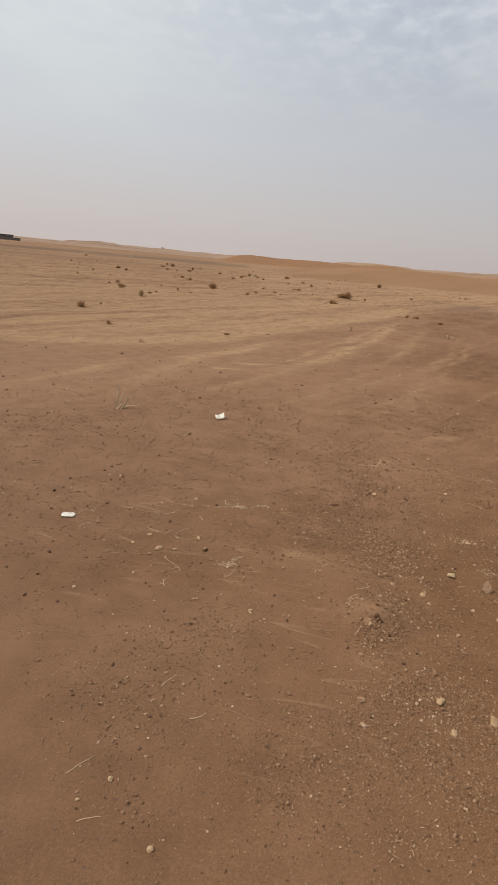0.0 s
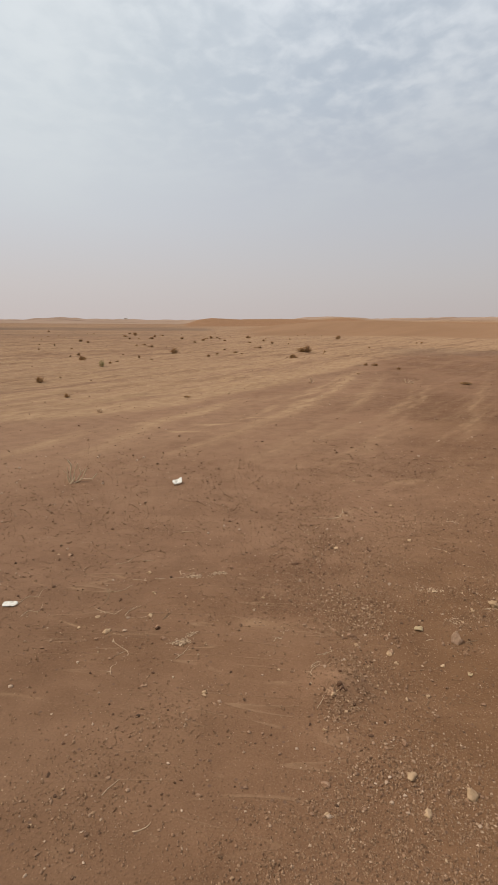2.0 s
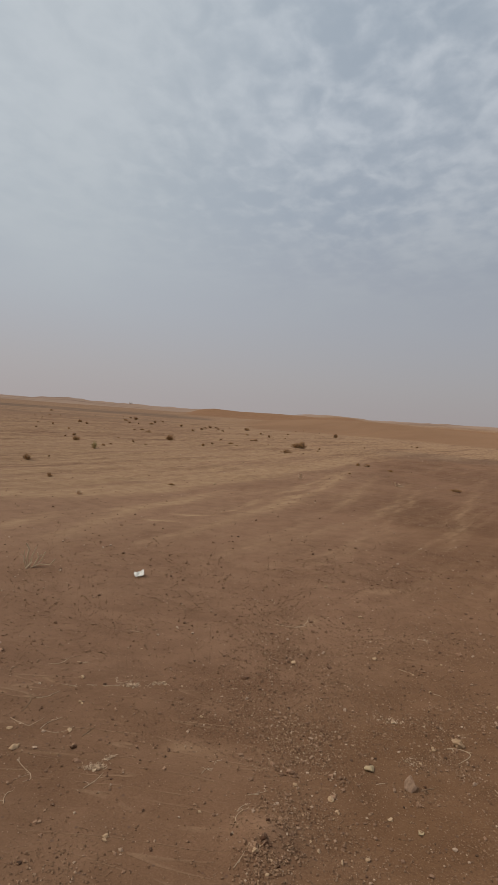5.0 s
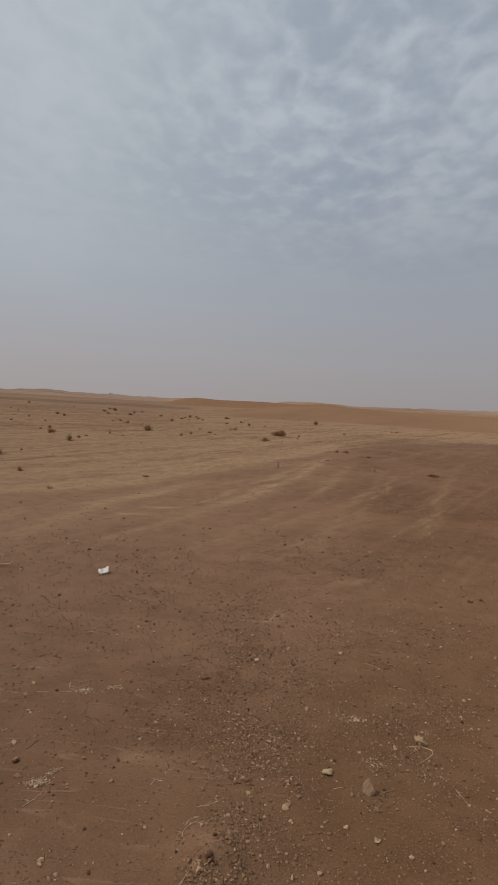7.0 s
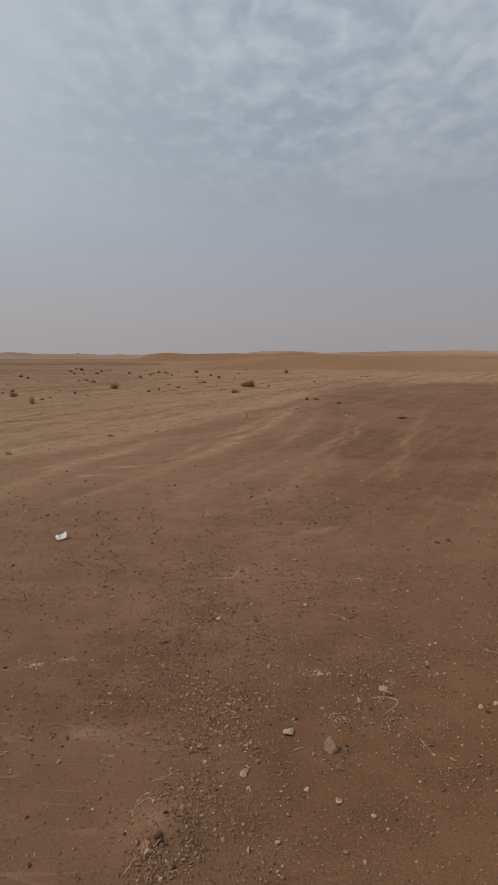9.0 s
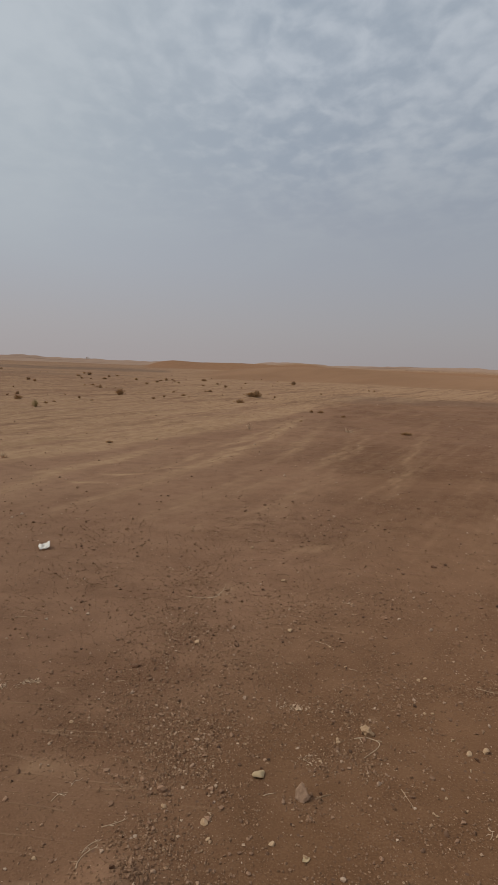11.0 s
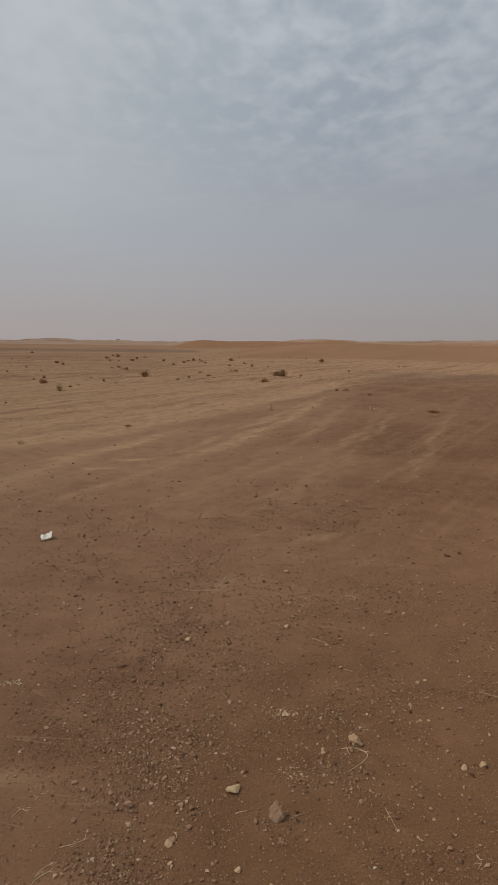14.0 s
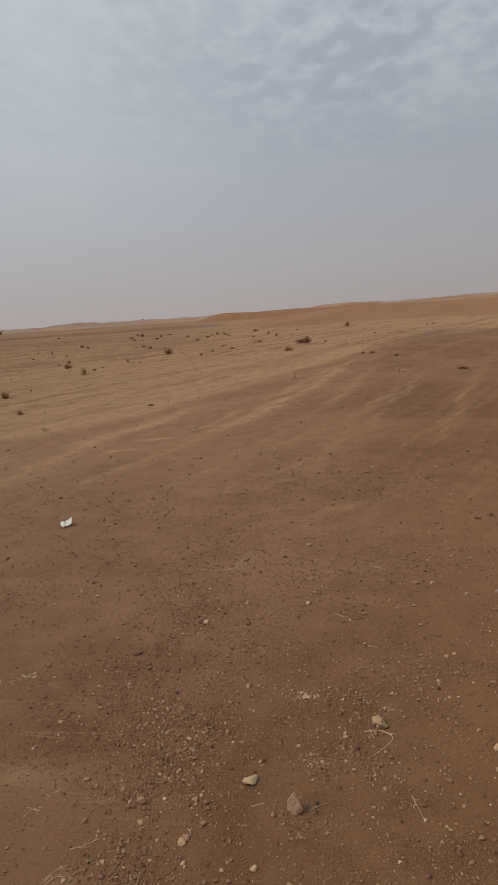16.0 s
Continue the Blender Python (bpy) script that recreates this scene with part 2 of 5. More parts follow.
# crests of thin blown sand
for crest in [[(-1.035, 3.984), (-0.927, 3.923), (-0.832, 3.897)], [(-1.198, 3.383), (-1.096, 3.355), (-1.003, 3.313), (-0.925, 3.308)], [(-0.802, 3.238), (-0.685, 3.257), (-0.566, 3.27), (-0.468, 3.267)], [(-0.575, 3.587), (-0.485, 3.604), (-0.384, 3.559)], [(-0.388, 3.432), (-0.307, 3.4), (-0.249, 3.339)], [(-0.889, 3.001), (-0.768, 2.982)], [(-1.607, 3.236), (-1.505, 3.238), (-1.392, 3.189)], [(-1.155, 2.717), (-1.038, 2.718), (-0.88, 2.694)], [(-1.311, 2.706), (-1.213, 2.665), (-1.091, 2.589)], [(-1.223, 3.758), (-1.102, 3.743)], [(-1.49, 3.801), (-1.352, 3.754)], [(-0.367, 3.7), (-0.266, 3.652)]]:
    DRIFTS.append((0.48, 0.012, crest))


def drift_cover(x, y):
    """How much pale drift sand lies at each place."""
    u, v = along(x, y)
    rag = 0.45 + 1.0 * fbm(u / 2.6, v / 0.16, 4, 171)
    wx, wy = x + (fbm(u / 2.2, v / 0.5, 3, 173) - 0.5) * 0.30 * smooth(y, 4, 8), y + (fbm(u / 2.2, v / 0.5, 3, 175) - 0.5) * 0.7 * smooth(y, 4, 8)
    best = np.zeros_like(x)
    for power, half, pts in DRIFTS:
        total = sum(math.dist(p, q) for p, q in zip(pts, pts[1:]))
        done = 0.0
        for (ax, ay), (bx, by) in zip(pts, pts[1:]):
            ln = math.dist((ax, ay), (bx, by))
            f = np.clip(((wx - ax) * (bx - ax) + (wy - ay) * (by - ay)) / (ln * ln), 0, 1)
            d = np.hypot(wx - ax - f * (bx - ax), wy - ay - f * (by - ay))
            way = (done + f * ln) / total
            best = np.maximum(best, power * np.exp(-(d / half) ** 2) * (0.25 + 0.75 * np.sin(math.pi * np.clip(way, 0.02, 0.98)) ** 0.6))
            done += ln
    return np.clip(best * rag, 0, 1)


# heights near the walk on a 1 cm grid, to set small things down quickly
NEAR_X, NEAR_Y = np.arange(-2.4, 2.6, 0.01), np.arange(1.2, 6.2, 0.01)
NEAR_Z = ground_z(*np.meshgrid(NEAR_X, NEAR_Y, indexing="ij"))


def drop(x, y):
    """The ground's height."""
    i, j = (x - NEAR_X[0]) * 100, (y - NEAR_Y[0]) * 100
    if 0 <= i < len(NEAR_X) - 2 and 0 <= j < len(NEAR_Y) - 2:
        a, b = int(i), int(j)
        f, g = i - a, j - b
        return float((NEAR_Z[a, b] * (1 - f) + NEAR_Z[a + 1, b] * f) * (1 - g) + (NEAR_Z[a, b + 1] * (1 - f) + NEAR_Z[a + 1, b + 1] * f) * g)
    return float(ground_z(np.array([x]), np.array([y]))[0])


# ---- materials ----
def material(name):
    m = bpy.data.materials.new(name)
    m.use_nodes = True
    return m, Nodes(m.node_tree)


def finish(n, color, rough, bump=None, strength=0.3, dist=0.01, **more):
    bsdf = n.add("ShaderNodeBsdfPrincipled", None, Base_Color=color, Roughness=rough, **more)
    if bump is not None:
        b = n.add("ShaderNodeBump", None, Height=bump, Strength=strength, Distance=dist)
        n.tree.links.new(b.outputs[0], bsdf.inputs["Normal"])
    n.add("ShaderNodeOutputMaterial", None, Surface=bsdf.outputs[0])


def ground_material():
    m, n = material("stony_desert_ground")
    p = n.add("ShaderNodeNewGeometry").outputs["Position"]
    cov = n.add("ShaderNodeAttribute", {"attribute_name": "cover"})
    ch = n.add("ShaderNodeSeparateColor", None, Color=cov.outputs["Color"])
    sand, dune, dark = ch.outputs[0], ch.outputs[1], ch.outputs[2]
    wind = n.add("ShaderNodeMapping", None, Vector=p, Rotation=(0, 0, WIND)).outputs[0]
    long_streak = n.noise(n.add("ShaderNodeMapping", None, Vector=wind, Scale=(1.7, 0.07, 1.0)).outputs[0], 1.0, 4.0, 0.55, 0.25)
    thin_streak = n.noise(n.add("ShaderNodeMapping", None, Vector=wind, Scale=(6.5, 0.28, 1.0)).outputs[0], 1.0, 4.0, 0.6, 0.3)
    streak = n.math("ADD", n.math("MULTIPLY", long_streak, 0.62), n.math("MULTIPLY", thin_streak, 0.38))
    wisps = n.noise(n.add("ShaderNodeMapping", None, Vector=wind, Scale=(9.0, 2.2, 1.0)).outputs[0], 1.0, 6.0, 0.68, 0.5)
    stony_at = n.add("ShaderNodeAttribute", {"attribute_name": "stony"}).outputs["Fac"]
    broad = n.noise(p, 0.55, 5.0, 0.55)
    mid = n.noise(p, 4.5, 5.0, 0.6)
    grain = n.noise(p, 120.0, 4.0, 0.7)
    crumb = n.add("ShaderNodeTexVoronoi", None, Vector=p, Scale=75.0)
    crumb_far = n.add("ShaderNodeTexVoronoi", None, Vector=p, Scale=24.0)
    lump = n.add("ShaderNodeTexVoronoi", None, Vector=p, Scale=46.0)
    soil = n.ramp(n.math("ADD", n.math("MULTIPLY", broad, 0.5), n.math("MULTIPLY", mid, 0.5)), [(0.30, (0.192, 0.103, 0.056)), (0.52, (0.236, 0.129, 0.071)), (0.74, (0.280, 0.156, 0.088))])
    soil = n.mix(n.step(grain, 0.35, 0.75), n.mix(n.math("ADD", 0.28, n.math("MULTIPLY", stony_at, 0.5)), soil, (0.0, 0.0, 0.0), "SOFT_LIGHT"), soil)
    loose = n.add("ShaderNodeAttribute", {"attribute_name": "loose"})
    dry = loose.outputs["Alpha"]
    loose = n.add("ShaderNodeSeparateColor", None, Color=loose.outputs["Color"])
    dust, rippled, drift = loose.outputs[0], loose.outputs[1], loose.outputs[2]
    # soil tone by place: darker and yellower near the walk, lighter and bluer farther
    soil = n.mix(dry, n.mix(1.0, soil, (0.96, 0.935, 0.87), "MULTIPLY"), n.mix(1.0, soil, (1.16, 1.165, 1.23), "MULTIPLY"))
    soil = n.mix(n.math("MULTIPLY", dust, n.step(mid, 0.30, 0.62, 0.6, 1.0)), soil, (0.345, 0.200, 0.119))
    bits = n.math("MULTIPLY", n.step(crumb.outputs["Distance"], 0.34, 0.14), n.math("ADD", n.math("MULTIPLY", stony_at, 0.75), 0.25))
    bit_color = n.ramp(n.add("ShaderNodeSeparateColor", None, Color=crumb.outputs["Color"]).outputs[0], [(0.0, (0.15, 0.080, 0.050)), (0.55, (0.32, 0.18, 0.108)), (0.86, (0.42, 0.265, 0.165)), (1.0, (0.58, 0.43, 0.29))])
    soil = n.mix(n.math("MULTIPLY", bits, 0.55), soil, bit_color)
    far_bit = n.add("ShaderNodeSeparateColor", None, Color=crumb_far.outputs["Color"]).outputs[1]
    soil = n.mix(n.math("MULTIPLY", n.math("MULTIPLY", n.step(crumb_far.outputs["Distance"], 0.22, 0.10), n.step(far_bit, 0.72, 0.80)), 0.6), soil, (0.13, 0.080, 0.058))
    pale = n.ramp(n.math("ADD", n.math("MULTIPLY", mid, 0.45), n.math("MULTIPLY", wisps, 0.55)), [(0.30, (0.318, 0.190, 0.103)), (0.68, (0.450, 0.280, 0.158))])
    blown = n.math("ADD", n.math("MULTIPLY", sand, 0.36), n.math("MULTIPLY", n.math("SUBTRACT", streak, 0.5), n.math("ADD", n.math("MULTIPLY", sand, 1.7), 0.42)))
    blown = n.math("ADD", blown, n.math("MULTIPLY", n.math("SUBTRACT", wisps, 0.5), n.math("ADD", n.math("MULTIPLY", sand, 0.55), 0.16)))
    blown = n.math("ADD", blown, n.math("MULTIPLY", drift, 0.62))
    film = n.step(blown, 0.02, 0.50)
    mottle = n.noise(n.add("ShaderNodeMapping", None, Vector=wind, Scale=(7.0, 2.4, 1.0)).outputs[0], 1.0, 6.0, 0.70, 0.4)
    film = n.math("MULTIPLY", film, n.step(mottle, 0.36, 0.58, 0.50, 1.0))
    color = n.mix(film, soil, pale)
    lay = n.add("ShaderNodeMapping", None, Vector=p, Rotation=(0, 0, radians(14)), Scale=(0.42, 3.0, 1.0)).outputs[0]
    contour = n.math("FRACT", n.math("MULTIPLY", n.noise(lay, 0.9, 2.0, 0.45, 0.0), 11.0))
    ridge_line = n.math("MULTIPLY", n.math("MULTIPLY", n.step(contour, 0.84, 0.95), n.step(contour, 1.0, 0.97)), n.math("MULTIPLY", rippled, n.step(n.noise(p, 3.4, 3.0, 0.6, 0.0), 0.40, 0.60)))
    color = n.mix(n.math("MULTIPLY", ridge_line, 0.34), color, (0.43, 0.272, 0.160))
    gravel_plain = n.ramp(mid, [(0.3, (0.150, 0.092, 0.060)), (0.7, (0.230, 0.143, 0.092))])
    color = n.mix(n.math("MULTIPLY", dark, 0.85), color, gravel_plain)
    smooth_sand = n.ramp(n.noise(n.add("ShaderNodeMapping", None, Vector=wind, Scale=(0.10, 0.03, 0.3)).outputs[0], 1.0, 5.0, 0.6, 0.5), [(0.3, (0.262, 0.142, 0.075)), (0.7, (0.325, 0.182, 0.099))])
    color = n.mix(dune, color, smooth_sand)
    ridge = n.add("ShaderNodeAttribute", {"attribute_name": "ridge"}).outputs["Fac"]
    color = n.mix(ridge, color, n.ramp(broad, [(0.3, (0.265, 0.136, 0.067)), (0.7, (0.32, 0.170, 0.090))]))
    # distance haze of the far hills, painted into the base colour with uneven tone
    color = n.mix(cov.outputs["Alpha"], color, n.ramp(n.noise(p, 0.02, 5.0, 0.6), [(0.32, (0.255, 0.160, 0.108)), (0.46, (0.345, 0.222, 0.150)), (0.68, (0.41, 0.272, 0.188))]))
    hide = n.math("SUBTRACT", 1.0, n.math("MULTIPLY", film, 0.75))
    high = n.math("ADD", n.math("MULTIPLY", grain, n.math("ADD", 0.24, n.math("MULTIPLY", stony_at, 0.3))), n.math("MULTIPLY", n.math("MULTIPLY", bits, hide), 0.9))
    high = n.math("ADD", high, n.math("MULTIPLY", n.noise(p, 34.0, 3.0, 0.5), n.math("ADD", 0.32, n.math("MULTIPLY", stony_at, 0.5))))
    high = n.math("ADD", high, n.math("MULTIPLY", n.math("MULTIPLY", mottle, sand), 2.5))
    high = n.math("ADD", high, n.math("MULTIPLY", n.math("MULTIPLY", n.step(lump.outputs["Distance"], 0.40, 0.05, 0.0, 0.6), stony_at), hide))
    high = n.math("ADD", high, n.math("MULTIPLY", ridge_line, 0.7))
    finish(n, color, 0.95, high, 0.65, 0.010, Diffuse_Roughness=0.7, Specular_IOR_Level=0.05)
    return m


def stone_material(name, low, high, fleck, scale=30.0):
    """Weathered stone with flecks, dust on its upper side; every stone a little different."""
    m, n = material(name)
    p = n.add("ShaderNodeTexCoord").outputs["Object"]
    rnd = n.add("ShaderNodeObjectInfo").outputs["Random"]
    moved = n.vmath("ADD", p, n.add("ShaderNodeCombineXYZ", None, X=n.math("MULTIPLY", rnd, 9.0), Y=rnd, Z=rnd).outputs[0]).outputs[0]
    a = n.noise(moved, scale * 0.05, 5.0, 0.6)
    b = n.noise(moved, scale * 0.3, 4.0, 0.65)
    tone = n.math("ADD", n.math("MULTIPLY", a, 0.55), n.math("ADD", n.math("MULTIPLY", b, 0.25), n.math("MULTIPLY", rnd, 0.25)))
    c = n.ramp(tone, [(0.36, low), (0.72, high)])
    c = n.mix(n.math("MULTIPLY", n.step(b, 0.58, 0.72), 0.6), c, fleck)
    up_side = n.add("ShaderNodeSeparateXYZ", None, Vector=n.add("ShaderNodeNewGeometry").outputs["Normal"]).outputs[2]
    c = n.mix(n.math("MULTIPLY", n.step(up_side, 0.55, 1.0), n.step(a, 0.35, 0.65, 0.05, 0.4)), c, (0.42, 0.28, 0.18))
    finish(n, c, 0.95, n.math("ADD", a, n.math("MULTIPLY", b, 0.5)), 0.9, 0.0025, Specular_IOR_Level=0.04)
    return m


def island_material(name, stops, rough=0.9, grain=60.0):
    """For joined bits: every bit has its own tone."""
    m, n = material(name)
    g = n.add("ShaderNodeNewGeometry")
    c = n.ramp(g.outputs["Random Per Island"], stops)
    v = n.noise(g.outputs["Position"], grain, 3.0, 0.6)
    c = n.mix(n.step(v, 0.3, 0.75, 0.25, 0.0), c, (0.09, 0.055, 0.035))
    finish(n, c, rough, v, 0.3, 0.002, Specular_IOR_Level=0.04)
    return m


MAT_GROUND = ground_material()
MAT_PALE = stone_material("pale_limestone", (0.36, 0.228, 0.126), (0.59, 0.395, 0.232), (0.26, 0.150, 0.082))
MAT_BROWN = stone_material("brown_stone", (0.25, 0.135, 0.078), (0.44, 0.262, 0.160), (0.52, 0.34, 0.22))
MAT_DARK = stone_material("dark_desert_stone", (0.075, 0.036, 0.020), (0.16, 0.080, 0.046), (0.26, 0.145, 0.088))
MAT_GREY = stone_material("grey_tan_stone", (0.29, 0.178, 0.110), (0.47, 0.305, 0.200), (0.19, 0.110, 0.066), 60.0)
MAT_CREAM = stone_material("cream_stone", (0.44, 0.31, 0.17), (0.60, 0.44, 0.25), (0.36, 0.24, 0.13))
MAT_CLOD = stone_material("dry_earth", (0.21, 0.116, 0.065), (0.37, 0.216, 0.126), (0.45, 0.28, 0.17))
MAT_GRAVEL = island_material("mixed_gravel", [(0.0, (0.13, 0.070, 0.040)), (0.12, (0.235, 0.131, 0.075)), (0.70, (0.310, 0.180, 0.104)), (0.95, (0.38, 0.230, 0.137)), (1.0, (0.54, 0.38, 0.25))])
MAT_CRUMB = island_material("earth_crumb", [(0.0, (0.14, 0.078, 0.043)), (0.20, (0.245, 0.138, 0.077)), (0.75, (0.325, 0.190, 0.108)), (0.94, (0.41, 0.253, 0.148)), (1.0, (0.60, 0.42, 0.28))])
MAT_PEBBLE = island_material("strewn_pebble", [(0.0, (0.07, 0.040, 0.026)), (0.05, (0.15, 0.083, 0.050)), (0.10, (0.24, 0.137, 0.082)), (0.60, (0.32, 0.185, 0.111)), (0.88, (0.40, 0.25, 0.155)), (1.0, (0.60, 0.43, 0.30))])
MAT_STRAW = island_material("bleached_straw", [(0.0, (0.46, 0.305, 0.185)), (0.6, (0.60, 0.420, 0.270)), (1.0, (0.74, 0.55, 0.38))], 0.8)
MAT_TWIG = island_material("dry_twig", [(0.0, (0.20, 0.125, 0.072)), (0.6, (0.32, 0.205, 0.12)), (1.0, (0.44, 0.30, 0.18))], 0.85)
MAT_WOOD = island_material("weathered_stick", [(0.0, (0.52, 0.37, 0.23)), (1.0, (0.66, 0.49, 0.33))], 0.8, 140.0)
MAT_LEAF = island_material("dusty_desert_leaf", [(0.0, (0.27, 0.130, 0.045)), (0.6, (0.43, 0.225, 0.085)), (1.0, (0.56, 0.335, 0.150))], 0.85)
MAT_DRYLEAF = island_material("dry_yellow_grass", [(0.0, (0.34, 0.25, 0.11)), (0.6, (0.48, 0.36, 0.17)), (1.0, (0.60, 0.48, 0.27))], 0.85)
m, n = material("scuffed_white_plastic")
pp = n.add("ShaderNodeTexCoord").outputs["Object"]
dirt = n.noise(pp, 38.0, 5.0, 0.65)
finish(n, n.mix(n.step(dirt, 0.52, 0.72), (0.70, 0.64, 0.55), (0.46, 0.35, 0.25)), 0.55, n.noise(pp, 90.0, 3.0), 0.15, 0.002)
MAT_WHITE = m
m, n = material("dark_far_wall")
pp = n.add("ShaderNodeNewGeometry").outputs["Position"]
finish(n, n.ramp(n.noise(pp, 0.9, 5.0), [(0.3, (0.10, 0.085, 0.078)), (0.7, (0.165, 0.14, 0.125))]), 0.9)
MAT_FARWALL = m
m, n = material("pale_far_wall")
pp = n.add("ShaderNodeNewGeometry").outputs["Position"]
finish(n, n.ramp(n.noise(pp, 0.6, 5.0), [(0.3, (0.60, 0.53, 0.46)), (0.7, (0.70, 0.63, 0.56))]), 0.9)
MAT_PALEWALL = m
m, n = material("dusty_roof")
pp = n.add("ShaderNodeNewGeometry").outputs["Position"]
finish(n, n.ramp(n.noise(pp, 1.5, 4.0), [(0.3, (0.07, 0.062, 0.06)), (0.7, (0.12, 0.105, 0.10))]), 0.85)
MAT_ROOF = m
m, n = material("dull_window_glass")
finish(n, n.mix(n.noise(n.add("ShaderNodeNewGeometry").outputs["Position"], 2.0), (0.03, 0.03, 0.035), (0.05, 0.05, 0.05)), 0.25)
MAT_PANE = m


# ---- ground: one sheet from the feet to the horizon ----
def build_ground():
    front = np.arange(-48, 36.001, 0.2)
    back = np.arange(36 + 4, 312 - 3.9, 4.0)
    az = np.radians(np.concatenate([front, back]))
    rr = [0.30]
    while rr[-1] < 4200:
        rr.append(rr[-1] * (1.0065 if 1.0 < rr[-1] < 48 else 1.011 if rr[-1] < 300 else 1.03))
    rr = np.array(rr)
    gx = MID[0] + rr[:, None] * np.sin(az)[None, :]
    gy = MID[1] + rr[:, None] * np.cos(az)[None, :]
    x, y = gx.ravel(), gy.ravel()
    z = ground_z(x, y)
    rows, cols = len(rr), len(az)
    verts = np.concatenate([np.stack([x, y, z], 1), [[MID[0], MID[1], drop(*MID)]]])
    i, j = np.meshgrid(np.arange(rows - 1), np.arange(cols), indexing="ij")
    k = (j + 1) % cols
    quads = np.stack([i * cols + j, (i + 1) * cols + j, (i + 1) * cols + k, i * cols + k], -1).reshape(-1, 4)
    j = np.arange(cols)
    fan = np.stack([np.full(cols, rows * cols), j, (j + 1) % cols], 1)
    me = bpy.data.meshes.new("ground")
    me.from_pydata(verts.tolist(), [], quads[:, ::-1].tolist() + fan[:, ::-1].tolist())
    me.update()
    if me.polygons[0].normal.z < 0:
        me.flip_normals()
    r, a = polar(verts[:, 0], verts[:, 1])
    vx, vy = verts[:, 0], verts[:, 1]
    lines = fbm(vx / 16, vy / 5.5, 4, 90)
    blots = fbm(vx / 7, vy / 7, 3, 93)
    sand = sand_mask(vx, vy)
    sand = np.maximum(sand, 0.20 * smooth(r, 3.5, 7))
    bare = smooth(-a, 4, 15) * smooth(r, 22, 36) * (0.45 + 0.55 * smooth(lines, 0.35, 0.62))
    sand = sand * (1 - 0.45 * bare) + 0.5 * smooth(r, 43, 50) * (1 - smooth(r, 62, 66)) * smooth(a, -5, 0) * smooth(lines, 0.3, 0.55)
    dune = smooth(r + (lines - 0.5) * 8, 63, 66) * smooth(a, -7.5, -3.5) * (1 - smooth(r, 150, 165))
    band = smooth(r + (lines - 0.5) * 16, 102, 106) * (1 - smooth(r + (blots - 0.5) * 24, 132, 140)) * (1 - smooth(a, -10, -8.4))
    plain = smooth(r, 58, 66) * (1 - smooth(r, 150, 160)) * (1 - smooth(a, -13, -10)) * smooth(lines, 0.44, 0.58)
    strip = smooth(r + (lines - 0.5) * 9, 24, 28) * (1 - smooth(r + (lines - 0.5) * 8, 36, 42)) * smooth(a, 5, 10)
    dark = np.clip(band * (0.55 + 0.45 * smooth(blots, 0.4, 0.6)) + 0.35 * plain + strip * 0.5 * smooth(lines, 0.35, 0.55), 0, 1)
    ridge = smooth(r, 168, 176) * smooth(a, -11.8, -10.8) * (1 - smooth(r, 285, 300))
    # mask of the painted haze, full beyond 330 m
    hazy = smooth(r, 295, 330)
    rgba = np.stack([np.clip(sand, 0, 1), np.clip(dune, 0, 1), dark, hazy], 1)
    off = vy - sand_edge(vx)
    wu, wv = along(vx, vy)
    veil = fbm(wu / 4.5, wv / 1.1, 4, 140)
    dust = 0.22 * smooth(r, 2.4, 4.5) * (1 - 0.75 * smooth(r, 6.0, 10.0)) + 0.36 * smooth(off + (veil - 0.5) * 9, -8.5, -1.0) * smooth(veil, 0.30, 0.58) * (1 - 0.6 * smooth(vx, 0.8, 2.5))
    dust += 0.22 * smooth(r, 4.5, 8.0) * (1 - smooth(vx - 0.10 * vy, 0.2, 1.6)) * (1 - smooth(r, 22, 30))
    dust += 0.12 * smooth(0.45 - vx, 0, 0.9) * (1 - smooth(vy, 2.5, 3.4)) * smooth(fbm(wu / 0.8, wv / 0.3, 4, 145), 0.30, 0.60)
    dust += 0.45 * np.exp(-((vx - 0.35) ** 2 + (vy - 2.88) ** 2) / 0.020)
    dust += 0.16 * smooth(r, 1.2, 2.0) * (1 - smooth(r, 5, 7)) * smooth(fbm(vx / 0.7, vy / 0.28, 4, 147), 0.48, 0.66)
    pavement = smooth(vx - 0.12 * vy + 0.5 * (veil - 0.5), -0.1, 1.5) * (1 - smooth(r, 9, 16))
    dust = np.clip(dust * (1 - 0.85 * pavement), 0, 0.9)
    rippled = np.clip(np.exp(-((vx + 0.6) ** 2 / 0.9 + (vy - 3.45) ** 2 / 0.35)) * 1.5, 0, 1)
    rippled = np.maximum(rippled, 0.9 * np.exp(-((vx - 0.0) ** 2 + (vy - 3.5) ** 2) / 0.10))
    rippled = np.maximum(rippled, 0.75 * np.exp(-((vx + 0.05) ** 2 / 0.5 + (vy - 2.6) ** 2 / 0.6)))
    rippled = np.maximum(rippled, 0.45 * smooth(fbm(vx / 1.1, vy / 1.1, 3, 21), 0.55, 0.68) * (1 - smooth(r, 5, 9)))
    att = me.attributes.new("loose", "FLOAT_COLOR", "POINT")
    # alpha is the soil tone: higher outward and to the left, lower over pavement
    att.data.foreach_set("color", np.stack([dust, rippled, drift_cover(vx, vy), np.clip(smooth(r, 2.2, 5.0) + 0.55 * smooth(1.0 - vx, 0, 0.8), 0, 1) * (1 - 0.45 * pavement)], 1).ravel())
    att = me.attributes.new("stony", "FLOAT", "POINT")
    att.data.foreach_set("value", np.clip(stony(vx, vy), 0, 1))
    att = me.attributes.new("ridge", "FLOAT", "POINT")
